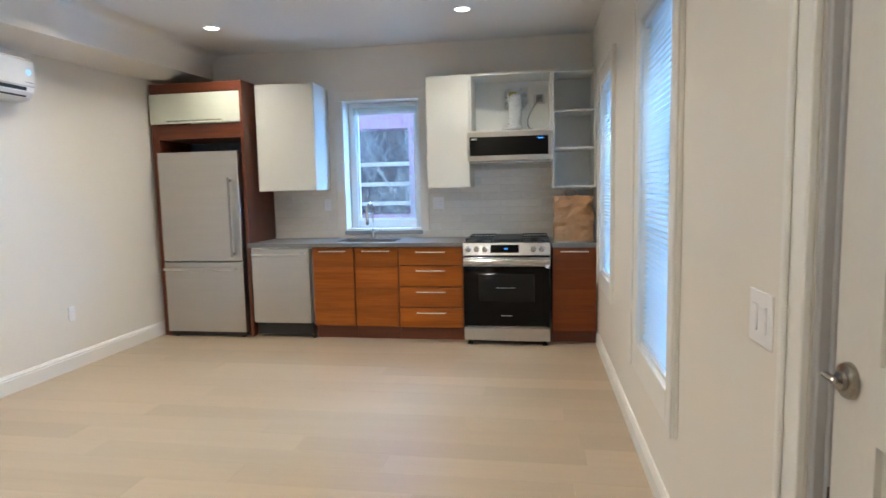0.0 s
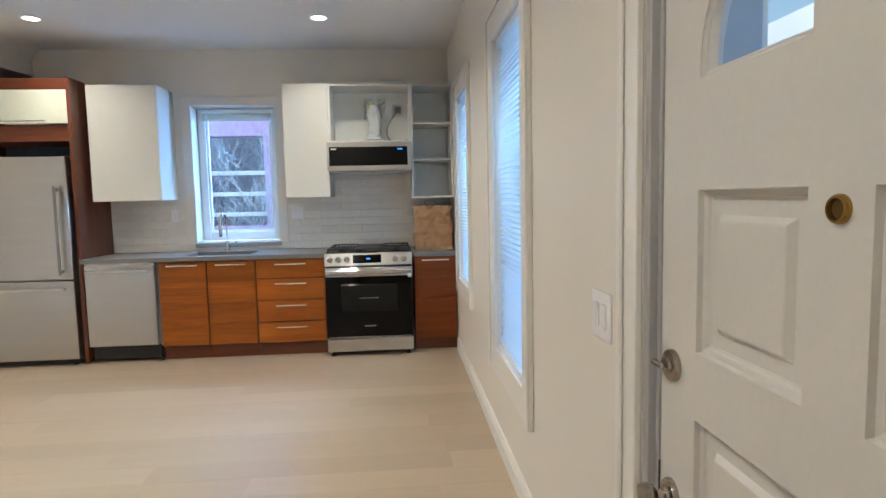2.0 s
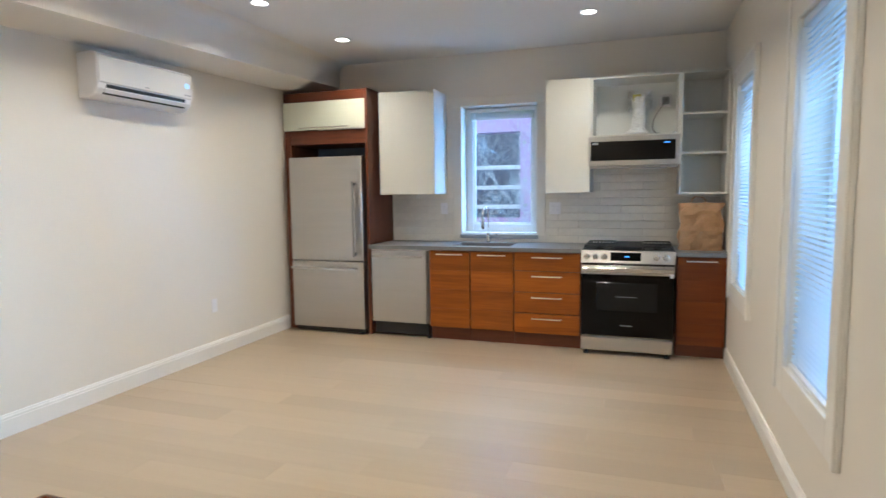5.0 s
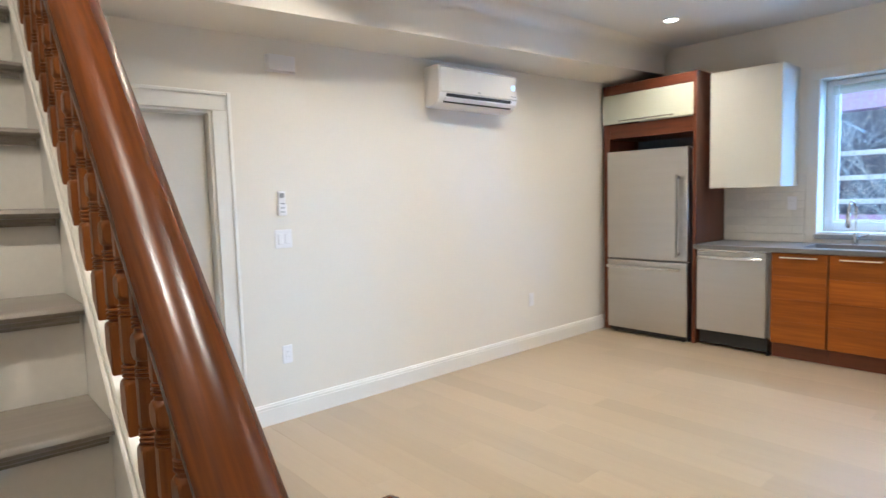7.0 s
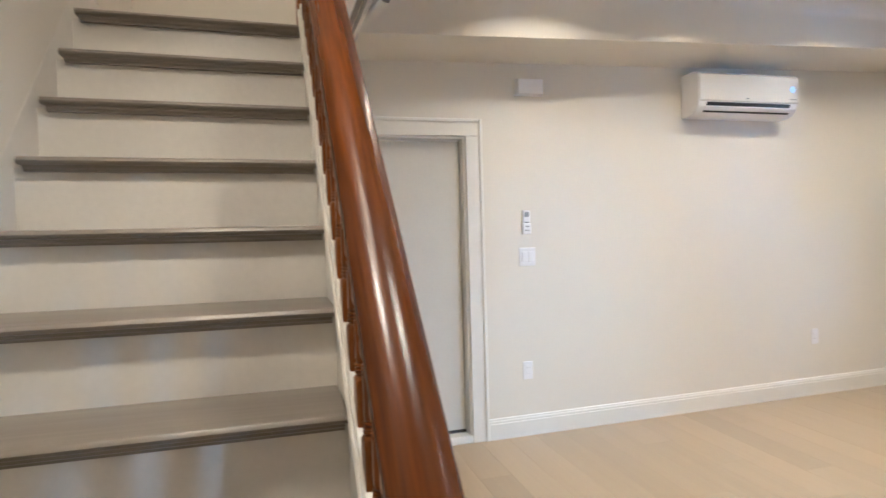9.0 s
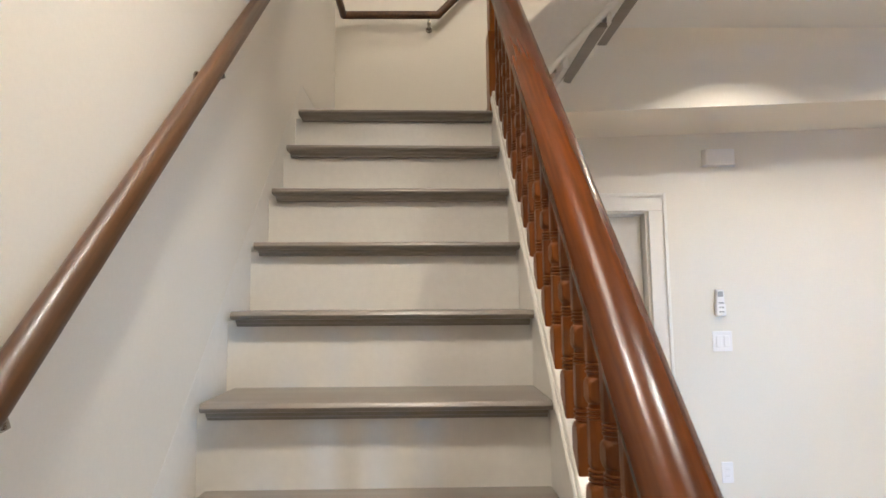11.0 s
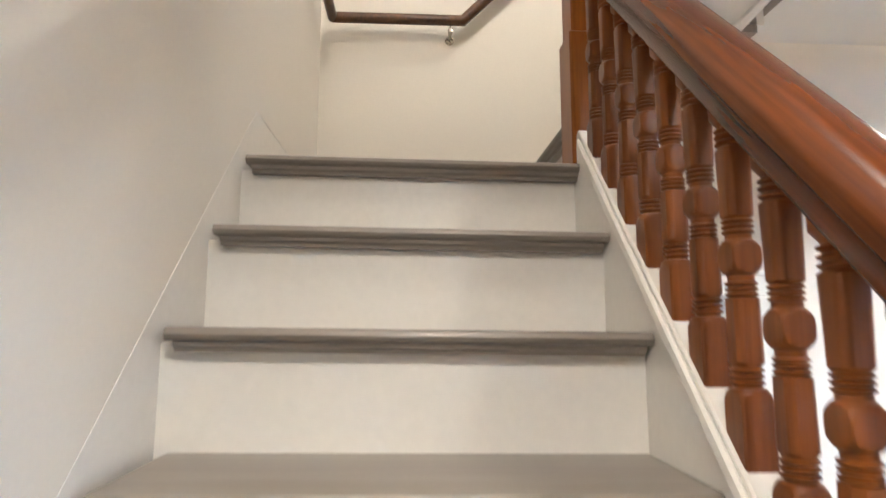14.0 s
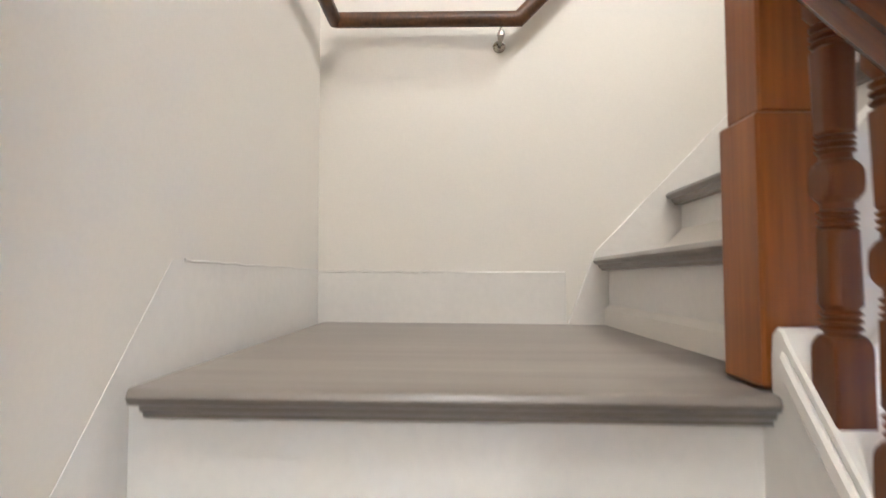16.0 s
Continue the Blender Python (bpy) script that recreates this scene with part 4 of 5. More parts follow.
part("handle", tube([(-3.61, SYF - 0.023, 2.115), (-3.61, SYF - 0.045, 2.115), (-3.05, SYF - 0.045, 2.115), (-3.05, SYF - 0.023, 2.115)], 0.006, 8), M_STEELH, fl, "thin steel bar handle")

fg = thing("refrigerator", (-3.3, 5.7, 0), "stainless steel fridge with a bottom freezer drawer", "refrigerator")
part("cabinet_body", box(FX0 + 0.006, FX1 - 0.006, FY + 0.075, YB - 0.03, 0.03, 1.80, 0.004), M_GREYPL, fg)
ud = part("upper_door", box(FX0, FX1, FY, FY + 0.07, 0.757, 1.812, 0.006, seg=2), M_STEEL, fg)
ld = part("freezer_drawer", box(FX0, FX1, FY, FY + 0.07, 0.055, 0.745, 0.006, seg=2), M_STEEL, fg)


def bar_handle(parent, a, b, stand, w, mat, axis):
    """A flat bar on two posts."""
    p, q = Vector(a), Vector(b)
    if axis == 2:
        part("handle", box(p.x - w, p.x + w, p.y - stand - 0.012, p.y - stand, p.z, q.z, 0.004), mat, parent, "steel bar handle")
        for z in (p.z + 0.03, q.z - 0.03):
            part("handle_post", box(p.x - w * 0.8, p.x + w * 0.8, p.y - stand, p.y, z - 0.014, z + 0.014, 0.002), mat, parent)
    else:
        part("handle", box(p.x, q.x, p.y - stand - 0.012, p.y - stand, p.z - w, p.z + w, 0.004), mat, parent, "steel bar handle")
        for x in (p.x + 0.03, q.x - 0.03):
            part("handle_post", box(x - 0.014, x + 0.014, p.y - stand, p.y, p.z - w * 0.8, p.z + w * 0.8, 0.002), mat, parent)


bar_handle(ud, (-2.965, FY, 0.80), (-2.965, FY, 1.56), 0.045, 0.012, M_STEELD, 2)
bar_handle(ld, (-3.70, FY, 0.68), (-2.935, FY, 0.68), 0.045, 0.012, M_STEELH, 0)
part("toe_grille", box(FX0 + 0.01, FX1 - 0.01, FY + 0.03, FY + 0.06, 0.012, 0.05, 0.002), M_BLACK, fg)
for x in (FX0 + 0.06, FX1 - 0.06):
    part("foot", lathe([(0.02, 0.0), (0.02, 0.012), (0.012, 0.014)], (x, FY + 0.06, 0), 10), M_BLACK, fg)

# ---- base cabinets ----
CF = 5.42


def handle_on(parent, x0, x1, y, z):
    part("handle", tube([(x0, y, z), (x0, y - 0.026, z), (x1, y - 0.026, z), (x1, y, z)], 0.0055, 8), M_HANDLE, parent, "thin steel bar handle", True)


def base_cabinet(x0, x1, fronts, label, veneer=M_TEAK):
    """Carcass, plinth and fronts given as (z0, z1)."""
    c = thing("base_cabinet", ((x0 + x1) / 2, 5.7, 0), label, "cabinet", "kitchen base cabinets")
    part("carcass", box(x0 + 0.001, x1 - 0.001, CF + 0.021, YB - 0.02, 0.12, 0.884), M_MAHOGX, c)
    part("plinth", box(x0 + 0.001, x1 - 0.001, CF + 0.06, CF + 0.078, 0.0, 0.119), M_MAHOGX, c)
    for z0, z1 in fronts:
        fr = part("drawer_front" if len(fronts) > 1 else "door", box(x0 + 0.006, x1 - 0.006, CF, CF + 0.02, z0 + 0.002, z1 - 0.002, 0.0015), veneer, c)
        if len(fronts) == 1:
            h = (z1 - z0 - 0.006) / 4
            for i in range(4):
                zz = z0 + 0.003 + h * i
                part("veneer_board", box(x0 + 0.007, x1 - 0.007, CF - 0.004, CF - 0.0002, zz + 0.0007, zz + h - 0.0007, 0.0007), veneer, fr)
        w = min(0.26, (x1 - x0) * 0.6)
        m = (x0 + x1) / 2
        handle_on(fr, m - w / 2, m + w / 2, CF, z1 - (0.035 if len(fronts) == 1 else 0.045))
    return c


base_cabinet(-2.195, -1.78, [(0.128, 0.880)], "teak-coloured base cabinet with one flat door")
base_cabinet(-1.78, -1.357, [(0.128, 0.880)], "teak-coloured base cabinet with one flat door")
base_cabinet(-1.357, -0.748, [(0.126, 0.312), (0.316, 0.508), (0.512, 0.706), (0.710, 0.880)], "teak-coloured base cabinet with four drawers")
base_cabinet(0.05, 0.44, [(0.110, 0.870)], "narrow teak-coloured base cabinet beside the stove, in a darker tone", M_TEAKD)

dw = thing("dishwasher", (-2.52, 5.7, 0), "stainless steel built-in dishwasher with a bar handle", "dishwasher")
part("tub", box(-2.81, -2.205, CF + 0.035, YB - 0.03, 0.152, 0.882), M_GREYPL, dw)
dd = part("door", box(-2.808, -2.222, CF - 0.012, CF + 0.03, 0.15, 0.866, 0.005, seg=2), M_STEEL, dw)
part("top_strip", box(-2.806, -2.224, CF - 0.008, CF + 0.03, 0.868, 0.884, 0.002), M_STEELH, dw)
bar_handle(dd, (-2.785, CF - 0.012, 0.815), (-2.245, CF - 0.012, 0.815), 0.035, 0.014, M_STEELH, 0)
part("badge", box(-2.79, -2.70, CF - 0.0135, CF - 0.012, 0.848, 0.856), M_GREYPL, dd, "grey maker's badge")
part("toe_panel", box(-2.80, -2.225, CF + 0.04, CF + 0.055, 0.025, 0.148), M_BLACK, dw)
part("foot", box(-2.225, -2.197, CF + 0.02, CF + 0.06, 0.0, 0.03, 0.003), M_BLACK, dw)

# ---- worktop, sink, tap ----
SKX0, SKX1, SKY0, SKY1, CT = -2.0, -1.42, 5.52, 5.88, 0.922
ct = box(-2.833, SKX0, CF - 0.03, YB - 0.001, CT - 0.036, CT)
box(SKX1, -0.745, CF - 0.03, YB - 0.001, CT - 0.036, CT, bm=ct)
box(SKX0, SKX1, CF - 0.03, SKY0, CT - 0.036, CT, bm=ct)
box(SKX0, SKX1, SKY1, YB - 0.001, CT - 0.036, CT, bm=ct)
bmesh.ops.remove_doubles(ct, verts=ct.verts[:], dist=0.0005)
solid("worktop", ct, M_STONE, (-1.8, 5.7, CT - 0.036), "dark grey stone worktop with a sink cut-out", "worktop")
solid("worktop", box(0.042, XR - 0.002, CF - 0.03, YB - 0.001, CT - 0.05, CT - 0.012, 0.002), M_STONE, (0.24, 5.7, CT - 0.05), "short grey stone worktop beside the stove", "worktop")
sk = thing("sink", (-1.71, 5.7, 0.72), "stainless steel undermount sink in the worktop", "sink")
b = bmesh.new()
for a in ((SKX0 + 0.003, SKX0 + 0.006, SKY0 + 0.003, SKY1 - 0.003, 0.735, CT - 0.037), (SKX1 - 0.006, SKX1 - 0.003, SKY0 + 0.003, SKY1 - 0.003, 0.735, CT - 0.037),
          (SKX0 + 0.006, SKX1 - 0.006, SKY0 + 0.003, SKY0 + 0.006, 0.735, CT - 0.037), (SKX0 + 0.006, SKX1 - 0.006, SKY1 - 0.006, SKY1 - 0.003, 0.735, CT - 0.037), (SKX0 + 0.003, SKX1 - 0.003, SKY0 + 0.003, SKY1 - 0.003, 0.73, 0.735)):
    box(*a, bm=b)
part("basin", b, M_STEELH, sk)
part("drain", lathe([(0.045, 0.0), (0.045, 0.003), (0.03, 0.004), (0.02, 0.001)], (-1.71, 5.72, 0.735), 16), M_NICKEL, sk, "round drain")
tp = thing("kitchen_tap", (-1.735, 5.945, CT), "brushed nickel pull-down kitchen tap", "tap")
part("base", lathe([(0.026, 0), (0.026, 0.008), (0.02, 0.012), (0.019, 0.09), (0.013, 0.1)], (-1.735, 5.945, CT), 16), M_STEELH, tp, "", True)
arc = [(-1.735, 5.945, CT + 0.09), (-1.735, 5.945, CT + 0.27)] + [(-1.735 - 0.012 * (1 - math.cos(t)), 5.945 - 0.06 * (1 - math.cos(t)), CT + 0.27 + 0.095 * math.sin(t)) for t in [math.pi * i / 8 for i in range(1, 9)]]
part("spout", tube(arc, 0.0115, 10), M_STEELH, tp, "", True)
e = arc[-1]
part("spray_head", lathe([(0.012, 0.0), (0.017, -0.02), (0.018, -0.11), (0.012, -0.125)], e, 14), M_STEELH, tp, "", True)
part("lever", tube([(-1.715, 5.945, CT + 0.065), (-1.675, 5.945, CT + 0.07), (-1.64, 5.93, CT + 0.09)], 0.007, 8), M_STEELH, tp, "", True)

# ---- upper cabinets ----
UF, UT, UB = 5.62, 2.45, 1.422


def upper_cabinet(x0, x1, label):
    c = thing("wall_cabinet", ((x0 + x1) / 2, 5.8, UB), label, "cabinet", "kitchen wall cabinets")
    part("carcass", box(x0, x1, UF + 0.022, YB - 0.001, UB + 0.002, UT, 0.0015), M_LACQ, c)
    part("door", box(x0 + 0.001, x1 - 0.001, UF, UF + 0.02, UB, UT, 0.002), M_LACQ, c)
    return c


upper_cabinet(-2.795, -2.197, "white flat-fronted wall cabinet, closed")
upper_cabinet(-1.100, -0.694, "white flat-fronted wall cabinet, closed")


def open_cabinet(x0, x1, z0, z1, shelves, label):
    c = thing("open_wall_cabinet", ((x0 + x1) / 2, 5.8, z0), label, "shelf", "kitchen wall cabinets")
    t = 0.017
    part("side", box(x0, x0 + t, UF, YB - 0.001, z0, z1, 0.001), M_LACQ, c)
    part("side", box(x1 - t, x1, UF, YB - 0.001, z0, z1, 0.001), M_LACQ, c)
    part("top", box(x0 + t, x1 - t, UF, YB - 0.001, z1 - t, z1, 0.001), M_LACQ, c)
    part("bottom", box(x0 + t, x1 - t, UF, YB - 0.001, z0, z0 + t, 0.001), M_LACQ, c)
    part("back", box(x0 + t, x1 - t, YB - 0.012, YB - 0.001, z0 + t, z1 - t), M_INSIDE, c)
    for z in shelves:
        part("shelf", box(x0 + t, x1 - t, UF + 0.01, YB - 0.012, z - t / 2, z + t / 2, 0.001), M_LACQ, c)
    return c


hood_cab = open_cabinet(-0.692, 0.058, 1.915, 2.445, [], "open white cabinet holding a foil duct above the microwave")
open_cabinet(0.062, 0.446, 1.398, 2.445, [2.088, 1.752], "open white shelf unit with two shelves, empty")
mwv = thing("microwave", (-0.32, 5.7, 1.65), "low stainless steel over-range microwave with a black glass front", "microwave")
MY = 5.53
part("case", box(-0.702, 0.056, MY + 0.03, YB - 0.012, 1.655, 1.912, 0.003), M_STEEL, mwv)
fr = part("front_frame", box(-0.704, 0.058, MY, MY + 0.029, 1.655, 1.912, 0.004), M_STEEL, mwv)
part("glass_front", box(-0.684, 0.022, MY - 0.003, MY - 0.0002, 1.70, 1.868, 0.001), M_BLACKG, mwv, "black glass door")
part("clock", box(-0.07, -0.025, MY - 0.0042, MY - 0.0031, 1.841, 1.849), M_LED, mwv, "blue clock digits")
part("door_label", box(-0.668, -0.62, MY - 0.0042, MY - 0.0031, 1.842, 1.856), M_PLASTIC, mwv, "small white sticker")
part("lower_trim", box(-0.69, 0.044, MY + 0.002, MY + 0.06, 1.630, 1.6545, 0.002), M_STEELD, mwv)

# foil duct
du = thing("foil_duct", (-0.3, 5.85, 1.94), "crinkled silver foil exhaust duct with taped ends", "duct")
path = [(-0.30 + 0.02 * math.sin(z * 9), 5.84 + 0.06 * (z / 0.34) ** 2, 1.955 + z) for z in [0.34 * i / 8 for i in range(9)]]
b = bmesh.new()
rings = []
n = 18
for i in range(49):
    t = i / 48 * 8
    k = min(7, int(t))
    p = Vector(path[k]).lerp(Vector(path[k + 1]), t - k)
    r = 0.058 + (0.05 * max(0, 1 - i / 9) ** 1.5) + (0.004 if i % 2 else -0.004)
    rings.append([b.verts.new(p + Vector(((r + random.uniform(-0.004, 0.004)) * math.cos(2 * math.pi * j / n), (r * 0.8) * math.sin(2 * math.pi * j / n), random.uniform(-0.003, 0.003)))) for j in range(n)])
for r0, r1 in zip(rings, rings[1:]):
    for j in range(n):
        b.faces.new((r0[j], r0[(j + 1) % n], r1[(j + 1) % n], r1[j]))
part("duct_pipe", b, M_FOIL, du)


def crumpled(x0, x1, z0, z1, y, d):
    b = bmesh.new()
    nx, nz = 8, 10
    g = [[b.verts.new((x0 + (x1 - x0) * i / nx + random.uniform(-0.003, 0.003), y + random.uniform(-d, d), z0 + (z1 - z0) * j / nz)) for j in range(nz + 1)] for i in range(nx + 1)]
    for i in range(nx):
        for j in range(nz):
            b.faces.new((g[i][j], g[i + 1][j], g[i + 1][j + 1], g[i][j + 1]))
    bmesh.ops.solidify(b, geom=b.faces[:], thickness=0.002)
    return b


part("foil_tape", crumpled(-0.385, -0.30, 2.17, 2.37, YB - 0.03, 0.008), M_FOIL, du)
part("foil_tape", crumpled(-0.245, -0.16, 2.17, 2.37, YB - 0.03, 0.008), M_FOIL, du)
part("foil_flange", box(-0.45, -0.15, 5.70, 5.95, 1.9325, 1.937, 0.001), M_FOIL, du)
part("tape_patch", box(-0.34, -0.27, 5.855, 5.862, 2.25, 2.31), M_YELLOW, du, "yellow tape")
so = thing("cabinet_socket", (-0.05, YB, 2.26), "grey socket box with a plugged cord in the cabinet", "socket")
part("box", box(-0.105, 0.0, YB - 0.035, YB - 0.0125, 2.205, 2.315, 0.01), M_PLASTIC, so)
part("face", box(-0.085, -0.02, YB - 0.039, YB - 0.0355, 2.225, 2.295, 0.003), M_GREYPL, so)
part("plug", lathe([(0.018, 0), (0.018, -0.03), (0.008, -0.04)], (-0.052, YB - 0.039, 2.26), 12, 1), M_CORD, so)
cp = [(-0.052, YB - 0.08, 2.26), (-0.09, YB - 0.09, 2.20), (-0.15, YB - 0.10, 2.10), (-0.165, YB - 0.11, 2.02), (-0.14, YB - 0.12, 1.965), (-0.06, YB - 0.12, 1.948), (0.0, YB - 0.12, 1.95), (0.03, YB - 0.12, 1.965)]
sm = []
for i in range(len(cp) - 1):
    for s in (0, 0.5):
        p0, p1, p2, p3 = (Vector(cp[max(0, min(len(cp) - 1, i + k))]) for k in (-1, 0, 1, 2))
        sm.append(0.5 * ((2 * p1) + (p2 - p0) * s + (2 * p0 - 5 * p1 + 4 * p2 - p3) * s * s + (3 * p1 - p0 - 3 * p2 + p3) * s ** 3))
part("cord", tube(sm + [cp[-1]], 0.006, 6), M_CORD, so, "grey power cord", True)

# ---- stove ----
st = thing("gas_range", (-0.35, 5.65, 0), "stainless steel gas stove with a black glass oven door", "stove")
RX0, RX1, RF = -0.737, 0.033, 5.30
part("body", box(RX0 + 0.004, RX1 - 0.004, RF + 0.055, YB - 0.02, 0.04, 0.905, 0.003), M_BLACK, st)
part("cooktop", box(RX0, RX1, RF + 0.05, YB - 0.015, 0.905, 0.922, 0.004), M_BLACK, st)
part("control_panel", prism([(RF + 0.01, 0.812), (RF + 0.06, 0.812), (RF + 0.075, 0.918), (RF + 0.035, 0.922)], RX0, RX1, 0, 0.003), M_STEEL, st)


def on_panel(z):
    return RF + 0.010 + (z - 0.812) * 0.025 / 0.11


part("display_glass", prism([(on_panel(0.835) - 0.003, 0.835), (on_panel(0.835), 0.835), (on_panel(0.905), 0.905), (on_panel(0.905) - 0.003, 0.905)], -0.49, -0.24, 0), M_BLACKG, st, "black display")
part("clock", box(-0.372, -0.338, on_panel(0.868) - 0.0046, on_panel(0.868) - 0.0033, 0.867, 0.874), M_LED, st, "blue clock digits")
for x in (-0.69, -0.615, -0.54, -0.115, -0.04):
    k = part("knob", lathe([(0.027, 0), (0.027, -0.006), (0.021, -0.010), (0.02, -0.03), (0.017, -0.034), (0.001, -0.034)], (x, on_panel(0.868) - 0.001, 0.868), 18, 1), M_STEELH, st, "round steel burner knob", True)
    part("knob_grip", box(x - 0.004, x + 0.004, on_panel(0.868) - 0.042, on_panel(0.868) - 0.034, 0.850, 0.886, 0.002), M_STEELH, k)
od = part("oven_door", box(RX0 + 0.004, RX1 - 0.004, RF + 0.012, RF + 0.05, 0.166, 0.795, 0.005), M_BLACKG, st, "black glass oven door")
part("door_trim", box(RX0 + 0.004, RX1 - 0.004, RF + 0.006, RF + 0.0115, 0.715, 0.795, 0.003), M_STEEL, od)
part("oven_window", box(-0.60, -0.105, RF + 0.0095, RF + 0.0115, 0.40, 0.645, 0.001), M_OVENW, od, "smoky oven window")
part("door_edge", box(RX0 + 0.02, RX1 - 0.02, RF + 0.009, RF + 0.0115, 0.170, 0.176), M_STEELH, od)
part("badge", box(-0.40, -0.30, RF + 0.009, RF + 0.0115, 0.268, 0.274), M_GREYPL, od)
part("rack", box(-0.44, -0.27, RF + 0.0085, RF + 0.0094, 0.52, 0.524), M_GREYPL, od)
bar_handle(od, (RX0 + 0.008, RF + 0.006, 0.758), (RX1 - 0.008, RF + 0.006, 0.758), 0.04, 0.019, M_STEELH, 0)
part("tag", box(-0.01, 0.02, RF - 0.048, RF - 0.03, 0.705, 0.738, 0.002), M_PLASTIC, od, "small white tag on the handle")
part("bottom_drawer", box(RX0 + 0.004, RX1 - 0.004, RF + 0.012, RF + 0.05, 0.042, 0.158, 0.005), M_STEEL, st)
for x in (RX0 + 0.05, RX1 - 0.05):
    part("foot", lathe([(0.024, 0), (0.024, 0.012), (0.014, 0.016), (0.014, 0.041)], (x, RF + 0.06, 0), 12), M_BLACK, st)
for i, (gx0, gx1) in enumerate(((RX0 + 0.02, -0.475), (-0.225, RX1 - 0.02))):
    g = bmesh.new()
    gy0, gy1, gz = RF + 0.075, YB - 0.06, 0.958
    for y in (gy0, gy1 - 0.012, (gy0 + gy1) / 2 - 0.006):
        box(gx0, gx1, y, y + 0.012, gz - 0.012, gz, 0.002, bm=g)
    for j in range(9):
        x = gx0 + (gx1 - gx0 - 0.01) * j / 8
        box(x, x + 0.010, gy0 + 0.012, gy1 - 0.012, gz - 0.010, gz - 0.001, 0.002, bm=g)
    for x in (gx0, gx1 - 0.014):
        for y in (gy0, gy1 - 0.014):
            box(x, x + 0.014, y, y + 0.014, 0.9225, gz - 0.012, bm=g)
    part("grate", g, M_IRON, st, "black cast iron grate")
    for y in (RF + 0.2, YB - 0.2):
        part("burner", lathe([(0.045, 0), (0.045, 0.008), (0.032, 0.010), (0.03, 0.016), (0.001, 0.017)], ((gx0 + gx1) / 2, y, 0.9222), 16), M_BLACK, st, "black burner cap")
part("griddle", box(-0.47, -0.23, RF + 0.08, YB - 0.07, 0.928, 0.953, 0.006), M_IRON, st, "flat cast iron griddle")

# ---- paper bag ----
bg = thing("paper_bag", (0.245, 5.68, CT - 0.012), "crumpled brown paper grocery bag standing on the worktop", "paper bag")
b = bmesh.new()
bw, bd, bh, nn = 0.355, 0.18, 0.41, 12
B0 = Vector((0.245, 5.68, CT - 0.012))
rings = []
for j in range(nn + 1):
    t = j / nn
    ring = []
    per = [(-1, -1, 9), (1, -1, 6), (1, 1, 9), (-1, 1, 6)]
    for k in range(4):
        p, q = per[k], per[(k + 1) % 4]
        for i in range(p[2]):
            u = i / p[2]
            x, y = (p[0] + (q[0] - p[0]) * u) * bw / 2, (p[1] + (q[1] - p[1]) * u) * bd / 2
            s = 1 - 0.05 * math.sin(t * 3.1) * (0.5 + 0.5 * math.sin(7 * u + k))
            w = 0.024 * noise.noise(Vector((x * 9 + 4, y * 9, t * 4.5))) + 0.014 * noise.noise(Vector((x * 22, y * 26 + 7, t * 12)))
            if k in (1, 3):
                s *= 1 - 0.16 * t * (1 - abs(2 * u - 1))
            ring.append(b.verts.new(B0 + Vector((x * s + w, y * s + w * (1 if k == 0 else -1), t * bh + 0.012 * noise.noise(Vector((x * 14, y * 14, 3))) * t))))
    rings.append(ring)
n = len(rings[0])
for r0, r1 in zip(rings, rings[1:]):
    for i in range(n):
        b.faces.new((r0[i], r0[(i + 1) % n], r1[(i + 1) % n], r1[i]))
b.faces.new(rings[0][::-1])
for e in b.verts:
    e.co.z = max(e.co.z, B0.z + 0.0005)
part("bag_body", b, M_KRAFT, bg)
for y in (-0.06, 0.05):
    part("handle", tube([B0 + Vector((-0.08 + 0.0, y, bh - 0.03)), B0 + Vector((-0.075, y, bh + 0.03)), B0 + Vector((-0.05, y, bh + 0.055)), B0 + Vector((0.01, y, bh + 0.05)), B0 + Vector((0.035, y, bh + 0.02)), B0 + Vector((0.04, y, bh - 0.03))], 0.004, 6), M_KRAFT, bg, "twisted paper handle")

# ---- outside ----
structure("backdrop", box(58.0, 58.4, -55, 55, -0.69, 45), M_SKY, "plain bright blue sky beyond the yard")
# ground out of view serves as a pale reflector
structure("ground", box(-60, 60, -60, 60, -0.9, -0.7), M_BOUNCE, "unseen yard ground, kept pale to bounce light")
OY = 9.4
nb = thing("neighbour_building", (-2.5, OY, -0.7), "pink-sheathed building under construction with a dark open porch", "building")
part("wall", wall_with_holes(1, OY, OY + 0.3, -9.0, 4.0, -0.7, 4.2, [(-3.9, -2.10, 1.02, 2.40)]), M_PINK, nb)
# porch inside is coloured as shade
part("porch_back", box(-4.2, -1.9, OY + 2.0, OY + 2.1, 0.4, 3.0), M_SHADE, nb, "porch interior with its shade put into the colour")
part("porch_side", box(-2.04, -1.94, OY + 0.3, OY + 2.0, 0.4, 3.0), M_SHADE, nb)
part("porch_floor", box(-4.2, -1.9, OY + 0.3, OY + 2.0, 0.9, 1.0), M_SHADE, nb)
for z in (1.205, 1.515, 1.835):
    part("guard_board", box(-3.95, -2.09, OY - 0.03, OY - 0.002, z - 0.032, z + 0.032, 0.004), M_BEAM, nb, "white guard board")
for i, (x, z, w, h) in enumerate(((-2.9, 2.68, 0.35, 0.06), (-2.4, 2.70, 0.25, 0.05), (-2.05, 2.2, 0.05, 0.05), (-2.04, 1.6, 0.06, 0.06), (-2.04, 1.2, 0.06, 0.05))):
    part("printed_mark", box(x, x + w, OY - 0.004, OY - 0.001, z, z + h), M_GREYPL, nb, "faded grey print")
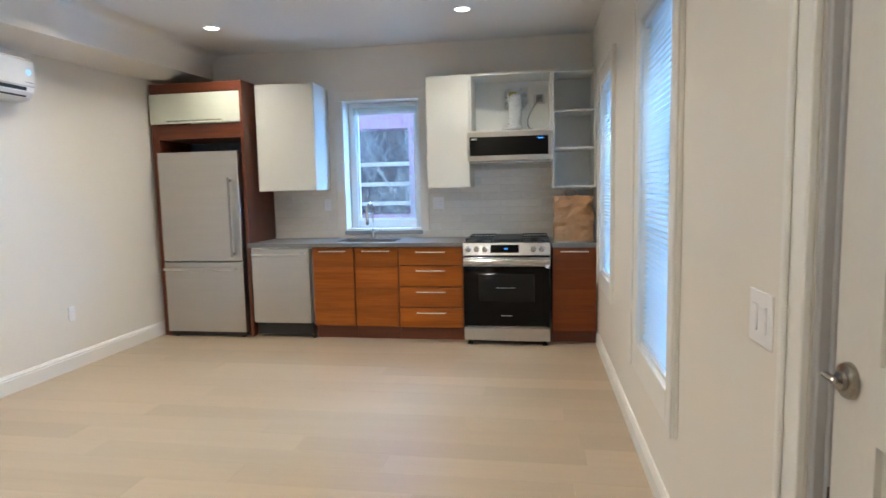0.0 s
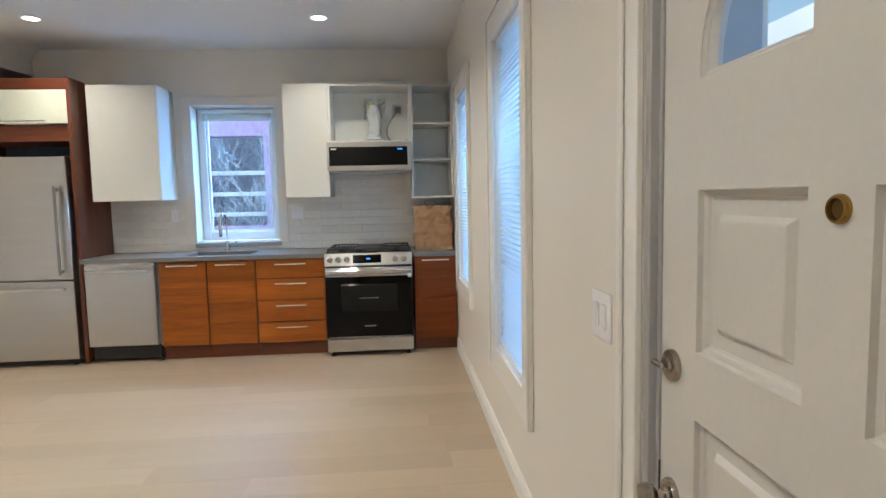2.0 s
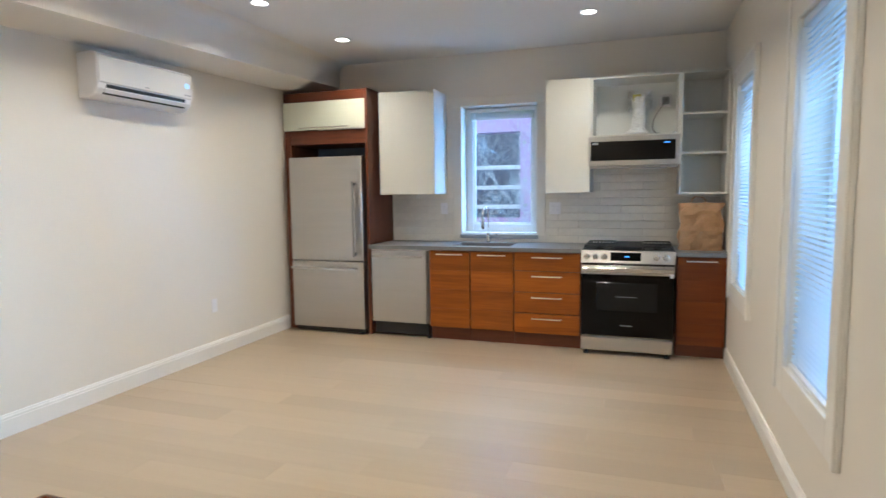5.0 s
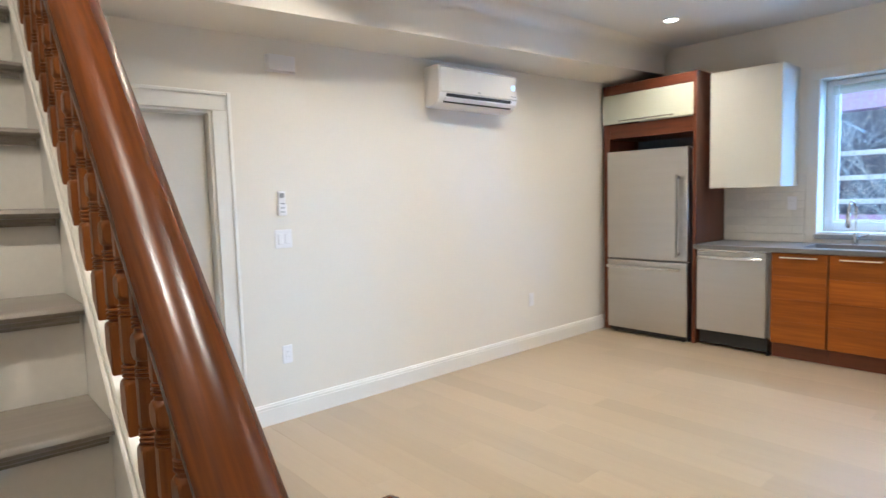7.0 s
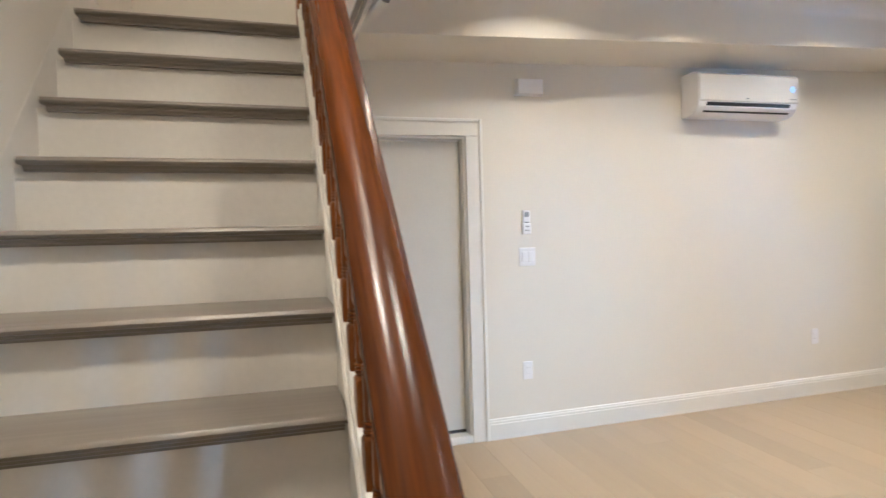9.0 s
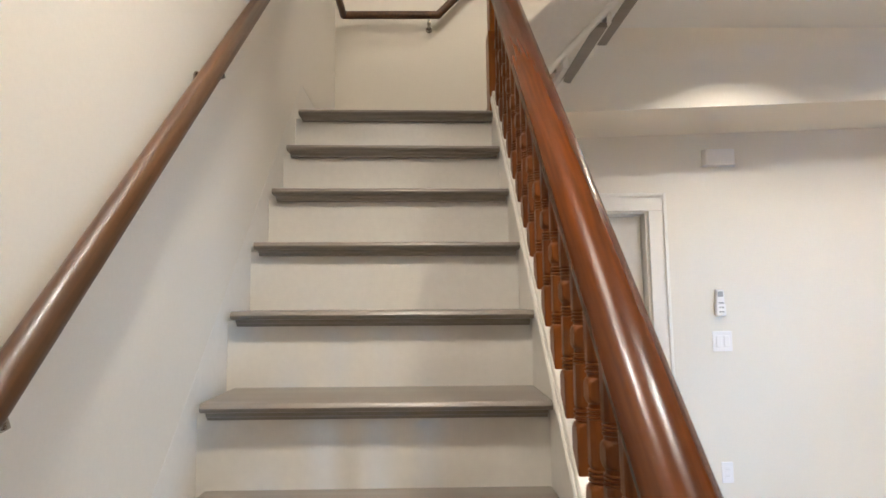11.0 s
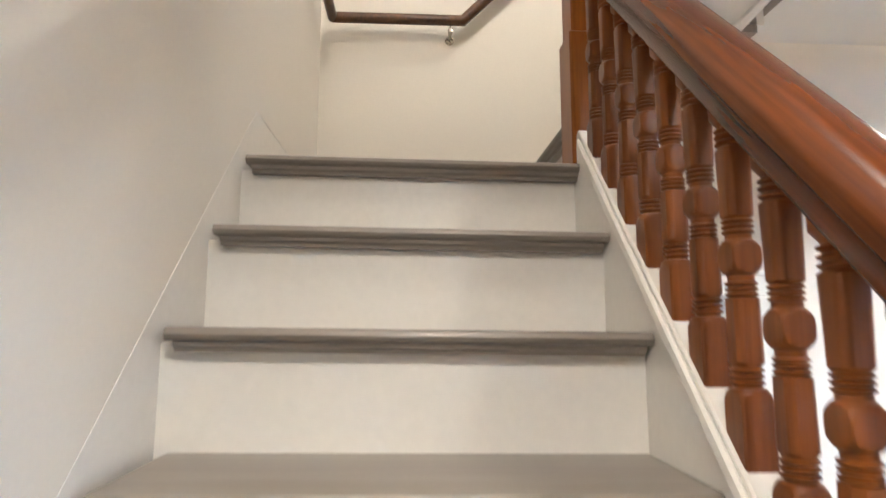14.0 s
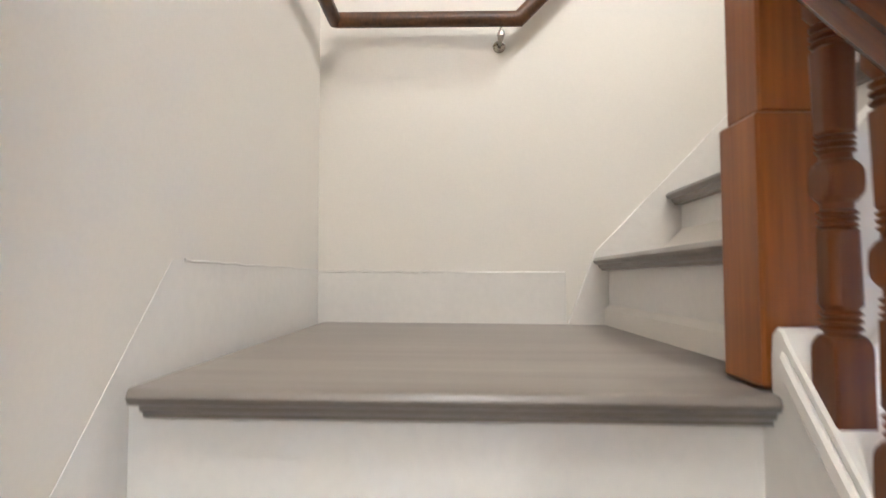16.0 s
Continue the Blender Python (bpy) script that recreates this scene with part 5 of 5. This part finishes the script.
# the white house seen through the door's top lights
wh = thing("white_house", (7, 7, -0.7), "plain white house across the yard", "building")
part("wall", box(6.5, 9, 1.0, 10.76, -0.7, 4.31), M_SIDING, wh)
part("roof", prism([(6.6, 4.31), (9.0, 4.31), (8.0, 4.43)], 1.0, 10.76, 1), M_GREYPL, wh)


def bare_tree(x, y, z0, h):
    tr = thing("bare_tree", (x, y, z0), "bare spring tree with pale twigs and buds", "tree")
    rnd = random.Random(4)
    segs, tips = [], []

    def grow(p, d, length, r, depth):
        q = p + d * length
        segs.append((p, q, r, r * 0.72))
        if depth == 0:
            tips.append(q)
            return
        for i in range(3 if depth > 1 else 3):
            nd = (d + Vector((rnd.uniform(-1.0, 1.0), rnd.uniform(-0.5, 0.5), rnd.uniform(-0.1, 0.5)))).normalized()
            grow(q if i else p.lerp(q, 0.7), nd, length * rnd.uniform(0.62, 0.88), r * 0.66, depth - 1)
    for k in range(5):
        a = 1.3 * k
        grow(Vector((x, y, z0)), Vector((0.55 * math.cos(a) + 0.12, 0.3 * math.sin(a), 1)).normalized(), h * rnd.uniform(0.8, 1.25), 0.010, 5)
    def wood_of(sel):
        vs, fs = [], []
        for p, q, r0, r1 in sel:
            d = (q - p).normalized()
            s = d.cross(Vector((0.3, 0.9, 0.1))).normalized()
            t = d.cross(s)
            k = len(vs)
            for c, r in ((p, r0), (q, r1)):
                vs += [c + s * r * math.cos(a) + t * r * math.sin(a) for a in (0, 1.571, 3.142, 4.712)]
            fs += [(k + i, k + (i + 1) % 4, k + 4 + (i + 1) % 4, k + 4 + i) for i in range(4)]
        b = bmesh.new()
        bv = [b.verts.new(v) for v in vs]
        for f in fs:
            b.faces.new([bv[i] for i in f])
        return b
    part("trunk", wood_of(segs[:1]), M_BARK, tr)
    part("limbs", wood_of(segs[1:]), M_BARK, tr)
    vs = bmesh.new()
    for p in tips:
        for _ in range(1):
            c = p + Vector((rnd.uniform(-1, 1), rnd.uniform(-1, 1), rnd.uniform(-1, 1))) * 0.03
            s = rnd.uniform(0.003, 0.006)
            v = [vs.verts.new(c + Vector(o) * s) for o in ((1, 0, 0), (0, 1, 0), (-1, 0, 0), (0, -1, 0), (0, 0, 1.6), (0, 0, -1.6))]
            for i in range(4):
                vs.faces.new((v[i], v[(i + 1) % 4], v[4]))
                vs.faces.new((v[(i + 1) % 4], v[i], v[5]))
    tagged(part("buds", vs, M_BUD, tr, "pale buds"), kind="stuff")
    return tr


bare_tree(-2.14, 8.5, -0.1, 0.74)
solid("planter_bed", box(-4.0, -1.2, 8.2, 8.9, -0.7, -0.1, 0.02), M_ASPH, (-2.5, 8.5, -0.7), "raised dark soil bed under the tree", "planter")

# ---- tiles and boards ----
bs = structure("splashback", box(-2.833, -2.131, YB - 0.004, YB - 0.001, CT, UB + 0.001), M_GROUT, "grout bed of the tiled splashback")
g2 = box(-1.159, -0.70, YB - 0.004, YB - 0.001, CT, UB + 0.001)
box(-0.70, 0.06, YB - 0.004, YB - 0.001, CT, 1.65, bm=g2)
box(0.06, XR, YB - 0.004, YB - 0.001, CT, 1.40, bm=g2)
bs2 = structure("splashback_stove", g2, M_GROUT, "grout bed of the tiled splashback behind the stove")
TW, TH, GAP = 0.400, 0.0745, 0.003
tile_meshes = {}


def tile(parent, x0, x1, z):
    key = round(x1 - x0, 4)
    if key not in tile_meshes:
        tile_meshes[key] = mesh_of("tile", box(-(x1 - x0) / 2, (x1 - x0) / 2, -0.006, 0.0, 0, TH - GAP, 0.0018), M_TILE)
    o = new("tile", tile_meshes[key])
    o.parent = parent
    o.location = ((x0 + x1) / 2, YB - 0.0042, z)
    o.rotation_euler = (random.uniform(-0.006, 0.006), 0, random.uniform(-0.004, 0.004))


for j in range(10):
    z = CT + 0.002 + j * TH
    for par, a, b, top in ((bs, -2.833, -2.131, UB + 0.05), (bs2, -1.159, 0.45, UB + 0.05)):
        if z > top:
            if par is bs:
                continue
            a, b = -0.70, 0.06
            if z > 1.62:
                continue
        x = -2.833 - (TW / 2 if j % 2 else 0) 
        while x < b:
            l, r = max(x, a), min(x + TW, b)
            if r - l > 0.02:
                tile(par, l + GAP / 2, r - GAP / 2, z)
            x += TW

floor_ob = bpy.data.objects["floor"]
PW = 0.19
rnd = random.Random(7)
y = YS
while y < YB - 0.01:
    y2 = min(y + PW, YB)
    x = XL - rnd.uniform(0, 1.6)
    while x < XR:
        ln = rnd.uniform(1.3, 2.3)
        l, r = max(x, XL), min(x + ln, XR)
        if r - l > 0.05:
            b = box(0, r - l - 0.0004, 0, y2 - y - 0.0004, -0.0115, 0.0, 0.0005)
            o = new("floorboard", mesh_of("floorboard", b, M_FLOOR))
            o.parent = floor_ob
            o.location = (l, y, rnd.uniform(-0.0002, 0.0002))
        x += ln
    y = y2
